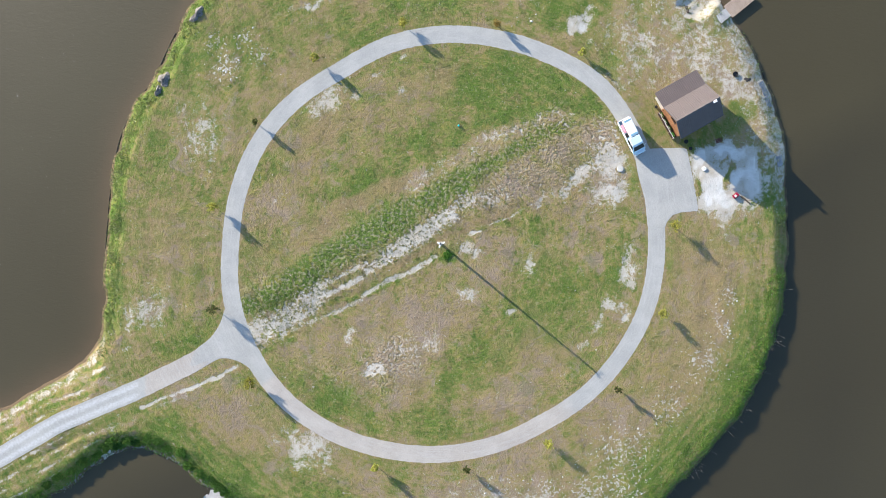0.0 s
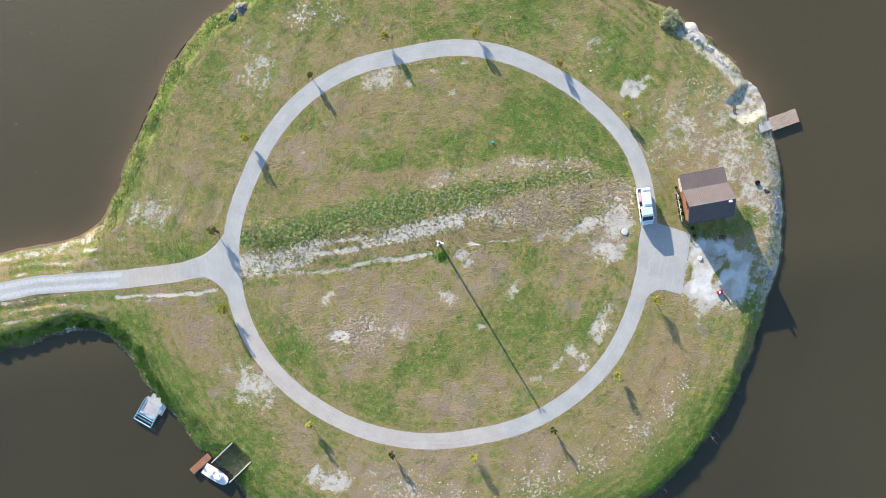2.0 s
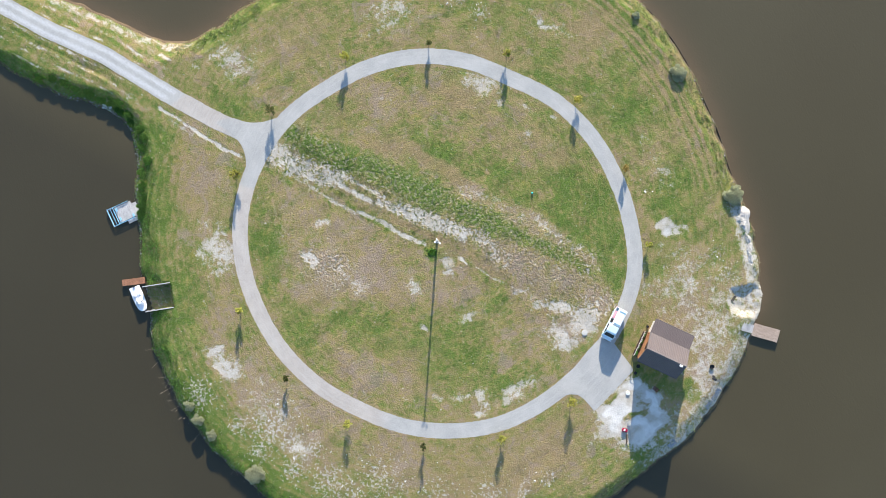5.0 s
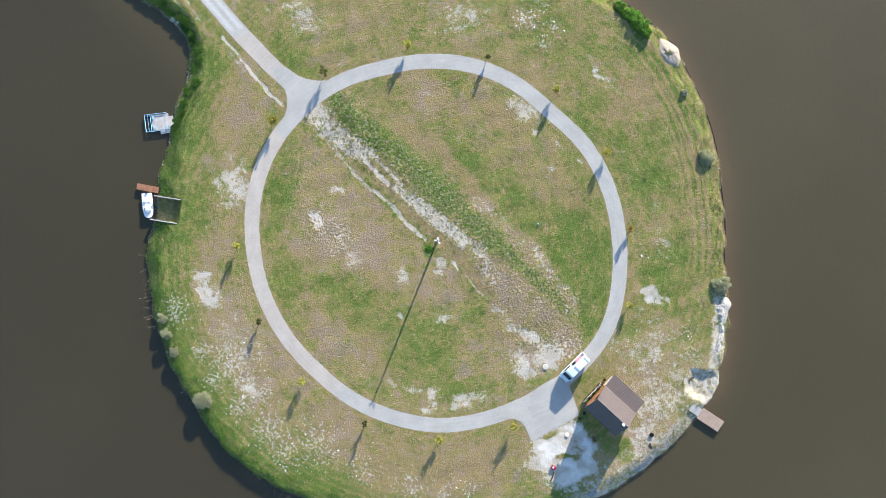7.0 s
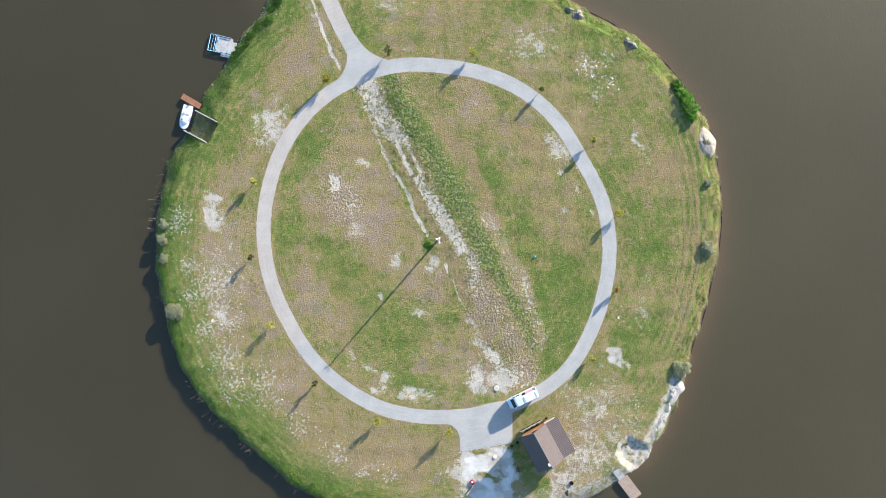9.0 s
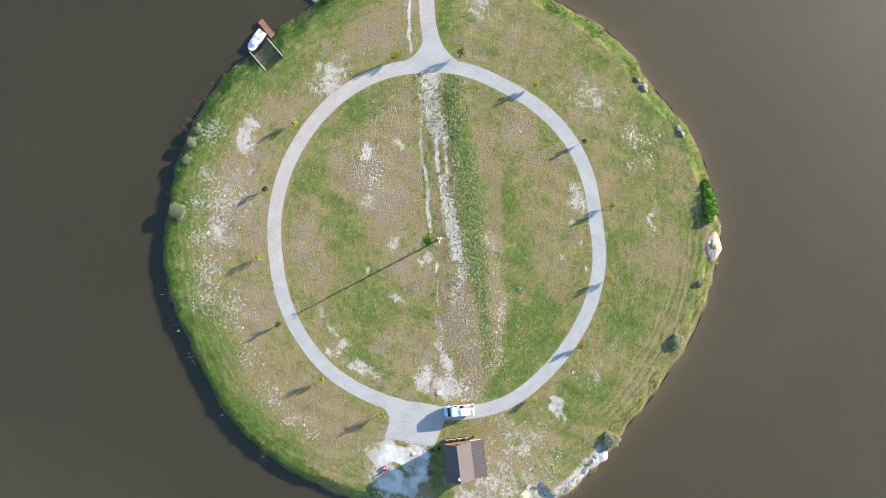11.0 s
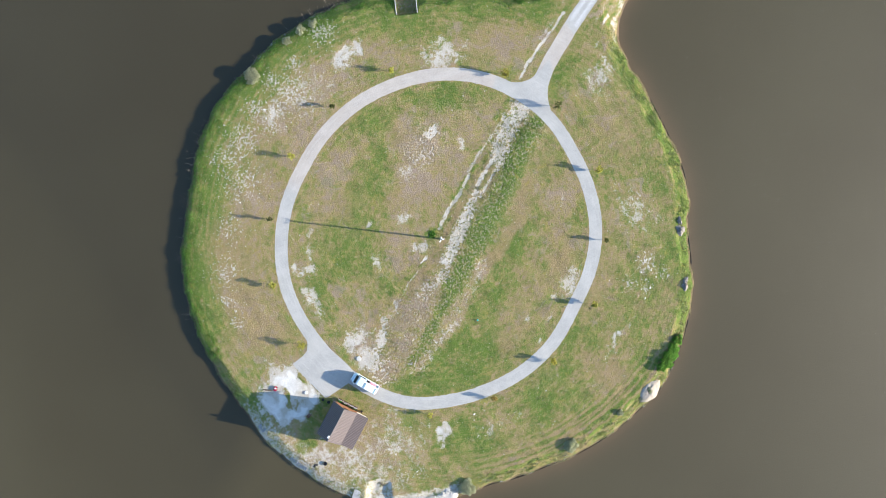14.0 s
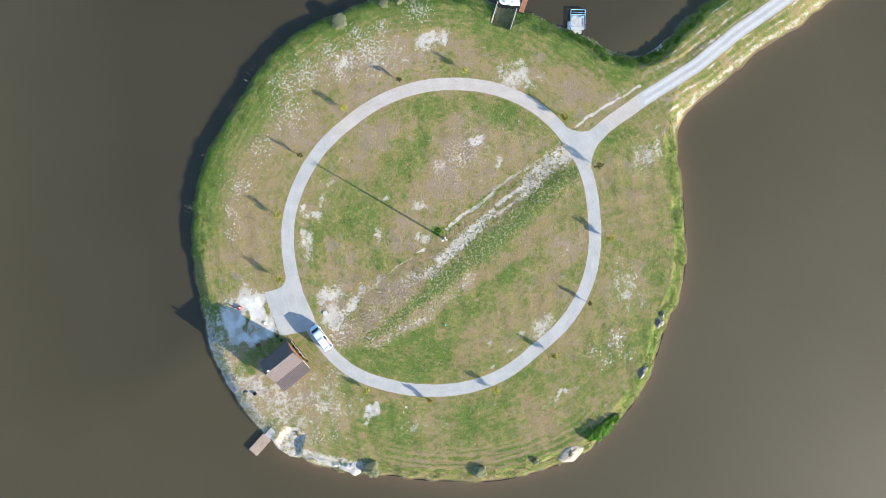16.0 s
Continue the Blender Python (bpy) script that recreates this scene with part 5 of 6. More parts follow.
def build_pickup():
    car = thing("pickup", pose(26.15, 14.62, 0.075, 0, 0, -62.5), "pale pickup with a white rear box parked on the gravel ring", "car")
    bm = bmesh.new()
    loft(bm, [slab_ring(-2.58, 2.55, 0.86, 0.32, 0.2), slab_ring(-2.64, 2.65, 0.93, 0.55, 0.40), slab_ring(-2.64, 2.62, 0.94, 0.82, 0.44), slab_ring(-0.30, 2.56, 0.92, 1.00, 0.46), slab_ring(-0.30, 2.42, 0.86, 1.08, 0.46)])
    part("body", bm, M["sky_tinted_paint"], car)
    bm = bmesh.new()
    loft(bm, [slab_ring(0.10, 2.12, 0.91, 1.05, 0.16), slab_ring(0.12, 1.655, 0.86, 1.45, 0.14), slab_ring(0.14, 1.32, 0.80, 1.74, 0.12), slab_ring(0.18, 1.20, 0.73, 1.80, 0.10)])
    part("cab", bm, M["sky_tinted_paint"], car)
    # glass lies just proud of the cab
    def quad(name, pts, mat, parent=car, label="", thick=0.012):
        b = bmesh.new()
        f = b.faces.new([b.verts.new(p) for p in pts])
        b.normal_update()
        ext = bmesh.ops.extrude_face_region(b, geom=[f])
        n = f.normal.copy()
        bmesh.ops.translate(b, verts=[e for e in ext["geom"] if isinstance(e, bmesh.types.BMVert)], vec=-n * thick)
        return part(name, b, mat, parent, label)

    quad("windscreen", [(2.00, -0.78, 1.185), (2.00, 0.78, 1.185), (1.475, 0.72, 1.63), (1.475, -0.72, 1.63)], M["glass"], label="dark windscreen")
    for s in (-1, 1):
        quad("side_window", [(1.74, s * 0.918, 1.12), (0.95, s * 0.918, 1.12), (0.95, s * 0.845, 1.62), (1.36, s * 0.845, 1.62)], M["glass"])
        quad("side_window", [(0.88, s * 0.918, 1.12), (0.20, s * 0.918, 1.12), (0.20, s * 0.845, 1.62), (0.88, s * 0.845, 1.62)], M["glass"])
        bm = bmesh.new()
        box(bm, (1.72, s * 1.02, 1.14), (0.12, 0.22, 0.16), bevel=0.03)
        part("mirror", bm, M["paint"], car)
        bm = bmesh.new()
        box(bm, (2.52, s * 0.66, 0.80), (0.16, 0.36, 0.16), turn=s * -0.35, bevel=0.04)
        part("headlight", bm, M["lamp_clear"], car, "clear headlight")
        bm = bmesh.new()
        box(bm, (-2.62, s * 0.84, 0.86), (0.06, 0.14, 0.34), bevel=0.02)
        part("tail_light", bm, M["lamp_red"], car, "red tail light")
        for x in (1.62, -1.62):
            bm = bmesh.new()
            tube(bm, (x, s * 0.70, 0.37), (x, s * 0.95, 0.37), 0.37, seg=20)
            bmesh.ops.bevel(bm, geom=[e for e in bm.edges if len(e.link_faces) == 2 and e.calc_face_angle(0) > 1], offset=0.04, segments=2, affect="EDGES")
            tyre = part("wheel", bm, M["tyre"], car, "black tyre on a silver rim")
            bm = bmesh.new()
            tube(bm, (x, s * 0.94, 0.37), (x, s * 0.965, 0.37), 0.23, 0.20, 12)
            part("rim", bm, M["alloy"], tyre)
    # bumpers, grille, bonnet crease
    bm = bmesh.new()
    box(bm, (2.60, 0, 0.50), (0.12, 1.1, 0.22), bevel=0.05)
    part("bumper", bm, M["paint"], car)
    bm = bmesh.new()
    box(bm, (2.635, 0, 0.76), (0.05, 0.8, 0.14), bevel=0.02)
    part("grille", bm, M["black"], car)
    bm = bmesh.new()
    box(bm, (-2.66, 0, 0.52), (0.14, 1.7, 0.18), bevel=0.04)
    part("bumper", bm, M["galv"], car)
    # bed: low walls with an open blue-grey floor behind the box
    for s in (-1, 1):
        bm = bmesh.new()
        box(bm, (-1.30, s * 0.89, 0.98), (2.62, 0.09, 0.36), bevel=0.025)
        part("bed_side", bm, M["paint"], car)
    bm = bmesh.new()
    box(bm, (-2.60, 0, 1.02), (0.08, 1.74, 0.48), bevel=0.025)
    part("tailgate", bm, M["paint"], car)
    bm = bmesh.new()
    box(bm, (-1.48, 0, 0.84), (2.2, 1.68, 0.04))
    part("bed_floor", bm, M["blue_glass"], car, "pale blue bed floor")
    bm = bmesh.new()
    loft(bm, [slab_ring(-2.50, 0.06, 0.84, 0.88, 0.04), slab_ring(-2.48, 0.08, 0.90, 1.62, 0.05), slab_ring(-2.44, 0.05, 0.85, 1.77, 0.10), slab_ring(-2.36, -0.02, 0.78, 1.81, 0.10)])
    bmesh.ops.translate(bm, verts=bm.verts, vec=(0, 0.26, 0))
    bmesh.ops.scale(bm, verts=bm.verts, vec=(1, 0.70, 1))
    lid_box = part("rear_box", bm, M["paint"], car, "white closed rear box")
    for x in (-2.20, -0.17):
        bm = bmesh.new()
        box(bm, (x, 0.18, 1.812), (0.26, 1.0, 0.02), bevel=0.006)
        part("roof_panel", bm, M["blue_glass"], lid_box, "pale blue end panel")
    # a red cloth and dark gear lie in the open strip of the bed
    bm = bmesh.new()
    for k in range(2):
        box(bm, (-1.72 + 0.58 * k, -0.62, 1.03 + 0.04 * k), (0.66, 0.36, 0.30), turn=0.12 * k - 0.05, bevel=0.08)
    part("cloth", bm, M["pink"], car, "faded red cloth bundled in the bed")
    bm = bmesh.new()
    box(bm, (-0.42, -0.62, 1.02), (0.62, 0.36, 0.30), bevel=0.03)
    part("tool_case", bm, M["black"], car, "black tool case in the bed")


# ---- lamp post in the middle ----
def build_lamp_post():
    post = thing("lamp_post", pose(0.0, 0.0, ground_z(0, 0)), "tall dark steel lamp post with white double head", "lamp post")
    bm = bmesh.new()
    tube(bm, (0, 0, 0), (0, 0, 7.55), 0.17, 0.11, 12)
    part("pole", bm, M["pole"], post)
    bm = bmesh.new()
    box(bm, (0, 0, 0.04), (0.5, 0.5, 0.1), bevel=0.02)
    part("base_plate", bm, M["concrete"], post, "pale concrete base")
    for a, r in ((0.45, 0.42), (2.6, 0.30), (4.3, 0.26)):
        x, y = r * math.cos(a), r * math.sin(a)
        bm = bmesh.new()
        tube(bm, (0, 0, 7.5), (x, y, 7.62), 0.03, seg=8)
        arm = part("arm", bm, M["white_metal"], post)
        bm = bmesh.new()
        box(bm, (x * 1.1, y * 1.1, 7.64), (0.34, 0.20, 0.10), turn=a, bevel=0.03)
        part("lamp_head", bm, M["white_metal"], arm, "white lamp head")


# ---- trees: x, y, height, crown radius, leaf kind, fullness ----
TREES = [(-5.1, 29.9, 1.9, 0.78, "olive", 0.9), (-17.0, 25.3, 2.0, 0.72, "yellow", 1.0), (-25.2, 16.5, 1.7, 0.55, "dark", 0.7), (-31.0, 5.0, 2.1, 0.85, "yellow", 1.0),
         (-30.9, -9.0, 2.2, 0.95, "dark", 0.55), (-26.2, -19.0, 2.1, 0.85, "olive", 0.9), (-9.0, -30.7, 2.0, 0.72, "yellow", 1.0), (3.6, -31.1, 1.7, 0.6, "dark", 0.7),
         (14.8, -27.6, 1.8, 0.85, "yellow", 0.6), (24.4, -20.0, 1.9, 0.55, "dark", 0.5), (30.5, -9.6, 1.8, 0.9, "yellow", 0.6), (32.0, 2.5, 2.2, 0.95, "olive", 0.7),
         (19.3, 26.1, 1.5, 0.62, "yellow", 0.8), (7.7, 29.9, 1.6, 0.7, "rust", 0.7)]
TREE_WORDS = {"olive": "young tree with olive leaves in the grass by the ring road", "yellow": "young tree with yellow-green leaves in the grass by the ring road",
              "dark": "thin young tree with sparse dark leaves by the ring road", "rust": "small young tree with rusty leaves by the ring road"}


def build_trees():
    for n, (x, y, tall, wide, kind, full) in enumerate(TREES):
        tall, wide = tall * 1.04, wide * 0.9
        rng = random.Random(100 + n)
        tree = thing("tree", pose(x, y, ground_z(x, y) - 0.02, 0, 0, rng.uniform(0, 360)), TREE_WORDS[kind], "tree", "young trees round the ring road")
        bm = bmesh.new()
        tube(bm, (0, 0, 0), (0.03, 0.02, tall * 0.55), 0.055, 0.040, 7)
        tube(bm, (0.03, 0.02, tall * 0.53), (0.0, 0.05, tall * 0.97), 0.040, 0.012, 6)
        tips = [Vector((0, 0.05, tall * 0.96)), Vector((0, 0.04, tall * 0.8))]
        for k in range(13):
            a, z0 = k * 2.4 + rng.uniform(-0.4, 0.4), tall * (0.24 + 0.44 * ((k * 0.382) % 1))
            r = wide * rng.uniform(0.45, 0.95) * (1.2 - 0.5 * z0 / tall)
            tip = Vector((r * math.cos(a), r * math.sin(a), min(tall, z0 + tall * rng.uniform(0.16, 0.32))))
            tube(bm, (0.02, 0.02, z0), tip, 0.018, 0.006, 5)
            side = tip * 0.55 + Vector((0.10 * math.cos(a + 1.5), 0.10 * math.sin(a + 1.5), z0 * 0.45))
            tube(bm, tip * 0.4 + Vector((0, 0, z0 * 0.6)), side, 0.010, 0.005, 4)
            tips += [tip, side]
        part("trunk", bm, M["bark"], tree)
        bm = bmesh.new()
        for tip in tips:
            s = wide * rng.uniform(0.18, 0.32)
            leaf_ball(bm, tip, (s, s, s * 1.25), int(70 * full * rng.uniform(0.4, 1.4)), 0.11, rng)
        part("crown", bm, LEAF[kind], tree)


def shrub(x, y, wide, tall, kind, label, seed, name="shrub", group="", dense=1.0):
    """Stems from one foot and leaves in overlapping clumps, lower towards the rim."""
    rng = random.Random(seed)
    bush = thing(name, pose(x, y, ground_z(x, y) - 0.03), label, name, group)
    bm = bmesh.new()
    clumps = []
    count = int(14 * dense)
    for k in range(count):
        a, r = k * 2.4 + rng.uniform(-0.5, 0.5), wide * math.sqrt((k + 0.5) / count) * rng.uniform(0.7, 0.95)
        tip = Vector((r * math.cos(a), r * math.sin(a), tall * rng.uniform(0.65, 1.0) * (1.05 - 0.6 * (r / wide) ** 2)))
        tube(bm, (0.15 * tip.x, 0.15 * tip.y, 0), tip, 0.03, 0.008, 5)
        clumps.append(tip)
    part("stems", bm, M["bark"], bush)
    bm = bmesh.new()
    for tip in clumps:
        s = wide * rng.uniform(0.26, 0.40)
        leaf_ball(bm, tip, (s, s, min(s * 0.9, tall * 0.5)), int(260 * dense), 0.10 + 0.02 * dense, rng)
    part("foliage", bm, LEAF[kind], bush)


def build_shrubs():
    g = "bright shrubs on the north bank"
    for n, (x, y, w, h) in enumerate(((-26.6, 39.3, 0.9, 0.9), (-25.2, 40.1, 1.0, 1.1), (-23.8, 40.7, 1.05, 1.2), (-22.4, 41.3, 1.0, 1.1), (-21.2, 41.9, 0.9, 1.0), (-24.4, 41.6, 0.8, 0.8), (-22.9, 42.3, 0.8, 0.8))):
        shrub(x, y, w * 1.1, h * 0.8, "lime", "dense bright green shrub on the lake bank", 300 + n, group=g)
    willows = ((0.6, 45.0, 1.25, 0.6), (20.9, 41.2, 1.55, 0.75), (12.9, -43.8, 1.5, 0.6), (4.1, -45.7, 0.9, 0.4), (1.0, -46.0, 0.95, 0.45), (-1.6, -45.8, 0.9, 0.4), (-17.2, 44.4, 0.7, 0.4), (-10.4, 44.9, 0.6, 0.4))
    for n, (x, y, w, h) in enumerate(willows):
        shrub(x, y, w, h, "willow", "pale silvery willow bush on the lake bank", 330 + n, "bush", "willow bushes on the bank", 1.0 + 0.7 * (w > 1.2))
    rng = random.Random(9)
    bank = [Vector(v) for v in SOUTH_BANK[2:]]
    for n in range(20):
        t = n / 19 * (len(bank) - 1.01)
        k = int(t)
        at = bank[k].lerp(bank[k + 1], t - k)
        way = (bank[k + 1] - bank[k]).normalized()
        at += Vector((way.y, -way.x)) * -rng.uniform(0.7, 2.0)
        shrub(at.x, at.y, rng.uniform(0.7, 1.15), rng.uniform(0.10, 0.17), "weed", "low deep green bush on the pond bank", 360 + n, "bush", "bushes on the pond bank")
    shrub(0.9, -1.6, 0.62, 0.12, "lime", "low green weed clump beside the lamp post", 399, "weed_clump")


# ---- heaps, boulders, rubble ----
def heap(name, x, y, a, b, turn, tall, mat, label, category, seed, lumpy=1.0):
    rng = np.random.RandomState(seed)
    n, m = 54, 14
    verts = [(0, 0, tall)]
    ph = rng.uniform(0, 6.28, 6)
    for j in range(1, m + 1):
        for i in range(n):
            th, k = 2 * math.pi * i / n, j / m
            wild = 1.0 if lumpy > 0.4 else 0.4
            edge = 1 + wild * (0.18 * math.sin(2 * th + ph[0]) + 0.14 * math.sin(3 * th + ph[1]) + 0.10 * math.sin(5 * th + ph[2]) + 0.05 * math.sin(9 * th + ph[4]))
            z = tall * (1 - k ** 1.7) * (1 + 0.18 * math.sin(2 * th + 6 * k + ph[3])) + 0.09 * tall * rng.uniform(-1, 1) * (k < 0.95) + lumpy * tall * 0.1 * math.sin(7 * k + 4 * th + ph[4]) * math.sin(3 * th + ph[5] + 5 * k) * (1 - k) - 0.22 * k ** 4
            z += lumpy * tall * (1 - k ** 3) * noise.fractal(Vector((a * k * math.cos(th) * 1.7 + seed, b * k * math.sin(th) * 1.7, 0)), 0.7, 2.1, 5)
            verts.append((a * k * edge * math.cos(th), b * k * edge * math.sin(th), z))
    faces = [(0, 1 + i, 1 + (i + 1) % n) for i in range(n)]
    faces += [(1 + j * n + i, 1 + (j + 1) * n + i, 1 + (j + 1) * n + (i + 1) % n, 1 + j * n + (i + 1) % n) for j in range(m - 1) for i in range(n)]
    ob = new(name, mesh_of(name, verts, faces, mat, lumpy < 0.4))
    ob.matrix_basis = pose(x, y, ground_z(x, y), 0, 0, turn)
    return tagged(ob, label, category)


def build_heaps():
    heap("sand_mound", -17.0, 44.3, 2.6, 1.9, 20, 0.40, M["sand_heap"], "tan sand heap at the water's edge", "sand mound", 1, 0.16)
    for n, (x, y, a, b) in enumerate(((-33.2, 31.4, 1.25, 0.8), (-37.8, 22.4, 1.3, 0.9), (-38.7, 20.9, 0.8, 0.6))):
        heap("earth_heap", x, y, a, b, 50, 0.40, M["soil"], "grey heap of earth and stones on the bank", "earth heap", 5 + n, 0.5)
    for n, (x, y, a, b, t) in enumerate(((24.6, 40.0, 2.5, 1.5, -30), (29.6, 38.1, 1.9, 0.9, -32), (27.2, 39.3, 1.5, 0.7, -25))):
        heap("sand_mound", x, y, a, b, t, 0.15, M["beach"], "rough white sand heap on the bank", "sand mound", 10 + n, 0.6)


def rock_mesh(rng, k):
    bm = bmesh.new()
    bmesh.ops.create_icosphere(bm, subdivisions=1, radius=0.5)
    for v in bm.verts:
        v.co *= rng.uniform(0.7, 1.2)
        v.co.z *= 0.12
    verts, faces = [v.co.copy() for v in bm.verts], [[v.index for v in f.verts] for f in bm.faces]
    bm.free()
    return np.array(verts), np.array(faces)


def rubble(name, places, sizes, mat, label, category, seed):
    """Many small stones as one joined mesh."""
    rng = random.Random(seed)
    shapes = [rock_mesh(rng, k) for k in range(6)]
    vs, fs, n = [], [], 0
    for (x, y, z), s in zip(places, sizes):
        v, f = shapes[rng.randrange(6)]
        a = rng.uniform(0, 6.28)
        c, d = math.cos(a), math.sin(a)
        q = v * np.array([s, s * rng.uniform(0.4, 1.0), s])
        vs.append(np.stack([q[:, 0] * c - q[:, 1] * d + x, q[:, 0] * d + q[:, 1] * c + y, q[:, 2] + z], -1))
        fs.append(f + n)
        n += len(v)
    me = grid_mesh(name, np.concatenate(vs), np.concatenate(fs), mat)
    return tagged(new(name, me), label, category, kind="stuff")




def build_stones():
    rng = np.random.RandomState(8)
    p = np.concatenate([rng.normal((x, y), s, (n, 2)) for x, y, s, n in CLUSTERS + CLUSTERS_MORE])
    d = land(p)
    keep = (road_dist(p) > 0.4) & (d > 1.0)
    p, d = p[keep], d[keep]
    z = height(p, d)
    few = rng.uniform(0, 1, len(p)) < 0.5
    p, z = p[few], z[few]
    sizes = np.minimum(rng.gamma(1.2, 0.09, len(p)) + 0.06, 0.36)
    rubble("limestone_rubble", np.column_stack([p, z + sizes * 0.05]), sizes, M["stone"], "white limestone rubble scattered in the outer grass", "rubble", 2)
    # stones at the foot of the pond and lake banks
    a = np.radians(rng.uniform(200, 300, 500))
    q1 = np.stack([np.cos(a), np.sin(a)], -1) * (round_list(SHORE, a) + rng.normal(0.1, 0.22, 500))[:, None]
    s = np.array(SOUTH_BANK)
    t = rng.uniform(1.6, 8.9, 520)
    i = t.astype(int)
    q2 = s[i] + (s[i + 1] - s[i]) * (t - i)[:, None] + rng.normal(0, 0.22, (520, 2))
    a = np.radians(rng.uniform(58, 125, 110))
    q3 = np.stack([np.cos(a), np.sin(a)], -1) * (round_list(SHORE, a) + rng.normal(-0.05, 0.15, 110))[:, None]
    p = np.concatenate([q1, q2, q3])
    d = land(p)
    keep = np.abs(d) < 0.7
    p, d = p[keep], d[keep]
    sizes = rng.gamma(2.0, 0.07, len(p)) + 0.06
    rubble("bank_stones", np.column_stack([p, np.maximum(height(p, d), WATER_Z - 0.05) + 0.03]), sizes, M["riprap"], "grey stones lining the foot of the bank", "stones", 3)


# ---- docks, pontoon, boat ----
def plank_mesh(name, size, mat):
    me = bpy.data.meshes.new(name)
    bm = bmesh.new()
    box(bm, (0, 0, 0), size, bevel=0.006)
    bm.to_mesh(me)
    bm.free()
    me.materials.append(mat)
    return me


def dock(m, length, width, mat, label):
    """A jetty on posts: x runs out over the water, z = 0 is the top of the boards."""
    jetty = thing("jetty", m, label, "jetty")
    n = int(length / 0.16)
    me = plank_mesh("plank", (length / n - 0.02, width, 0.035), mat)
    rng = random.Random(int(length * 100))
    for k in range(n):
        share("plank", me, jetty, pose((k + 0.5) * length / n, rng.uniform(-0.02, 0.02), -0.018, 0, 0, rng.uniform(-0.4, 0.4)))
    for s in (-1, 1):
        bm = bmesh.new()
        box(bm, (length / 2, s * (width / 2 - 0.12), -0.11), (length - 0.05, 0.08, 0.14))
        part("beam", bm, mat, jetty)
        for x in (0.3, length - 0.25):
            bm = bmesh.new()
            tube(bm, (x, s * (width / 2 - 0.06), -2.2), (x, s * (width / 2 - 0.06), -0.03), 0.07, seg=8)
            part("post", bm, M["bark"], jetty)


def build_shore_works():
    dock(pose(39.7, 31.95, -0.60, 0, 0, 38.7), 4.15, 2.0, M["dock_wood"], "grey-brown plank jetty reaching out over the lake")
    dock(pose(-21.35, -40.2, -0.55, 0, 0, 241.5), 3.55, 0.98, M["red_wood"], "narrow red-brown plank jetty beside the boat")
    steps = thing("steps", pose(38.9, 31.3, 0.0, 0, 0, 38.7), "grey wooden steps leading down to the jetty", "steps")
    for k in range(6):
        bm = bmesh.new()
        at = steps.matrix_basis @ Vector((-0.75 + 0.33 * k, 0, 0))
        box(bm, (-0.75 + 0.33 * k, 0, max(ground_z(at.x, at.y) + 0.03, -0.62)), (0.27, 1.3, 0.06), bevel=0.01)
        part("tread", bm, M["grey_wood"], steps)
    # pontoon with blue rails; x points away from the shore
    deck = thing("pontoon", pose(-31.8, -37.0, -0.78, 0, 0, 259), "silvered plank swimming pontoon with pale blue rails", "pontoon")
    me = plank_mesh("plank", (0.20, 2.5, 0.04), M["grey_wood"])
    for k in range(13):
        share("plank", me, deck, pose(-1.75 + 0.213 * k, 0, 0))
    for k, (x, y, sx, sy) in enumerate(((-2.2, 0.2, 0.75, 2.0), (-1.05, 1.62, 1.6, 0.55))):
        bm = bmesh.new()
        n = 4
        for i in range(n):
            box(bm, (x + (i - 1.5) * sx / n, y, -0.06), (sx / n - 0.015, sy, 0.05), bevel=0.006)
        part("landing", bm, M["grey_wood"], deck, "silvered plank landing")
    for s in (-1, 1):
        bm = bmesh.new()
        tube(bm, (-1.9, s * 1.1, -0.35), (1.9, s * 1.1, -0.35), 0.28, seg=14)
        part("float", bm, M["black"], deck, "black float")
    def rail(a, b, r=0.035):
        bm = bmesh.new()
        tube(bm, a, b, r, seg=8)
        part("rail", bm, M["blue_rail"], deck, "pale blue tube rail")
    for z in (0.06, 0.16):
        for s in (-1, 1):
            rail((-1.5, s * 1.38, z), (1.97, s * 1.38, z))
        rail((1.97, -1.38, z), (1.97, 1.38, z))
        rail((1.05, -1.38, z), (1.05, 1.38, z))
    for y in (-1.38, 1.38):
        for x in (-1.5, -0.4, 0.9, 1.97):
            rail((x, y, -0.1), (x, y, 0.16))
    rail((1.5, -1.38, 0.02), (1.5, 1.38, 0.02))
    rail((1.97, -1.38, 0.02), (1.97, 1.38, 0.02), 0.05)
    for x, y in ((0.6, -0.8), (0.6, 0.7), (-1.5, 1.0)):
        bm = bmesh.new()
        box(bm, (x, y, 0.14), (0.30, 0.5, 0.05), bevel=0.01)
        box(bm, (x, y, 0.07), (0.06, 0.4, 0.12))
        part("bench", bm, M["blue_rail"], deck, "pale blue bench seat")
    # motor boat
    boat = thing("motor_boat", pose(-19.55, -42.62, WATER_Z, 0, 0, -13), "small white motor boat with dark cabin windows moored", "boat")
    def hull_ring(z, k, inset):
        xs = [-1.95, -1.95, -0.6, 0.7, 1.5, 1.9, 2.02]
        hs = [0.80, 0.84, 0.88, 0.85, 0.70, 0.42, 0.0]
        right = [(x - inset, -max(0, h * k - inset * 0.6), z) for x, h in zip(xs, hs)]
        left = [(x, -y, zz) for x, y, zz in right[-2::-1]]
        return right + left
    bm = bmesh.new()
    loft(bm, [hull_ring(-0.25, 0.6, 0.15), hull_ring(0.1, 0.9, 0.05), hull_ring(0.48, 1.0, 0.0), hull_ring(0.52, 0.93, 0.05)])
    part("hull", bm, M["hull"], boat, "white hull")
    bm = bmesh.new()
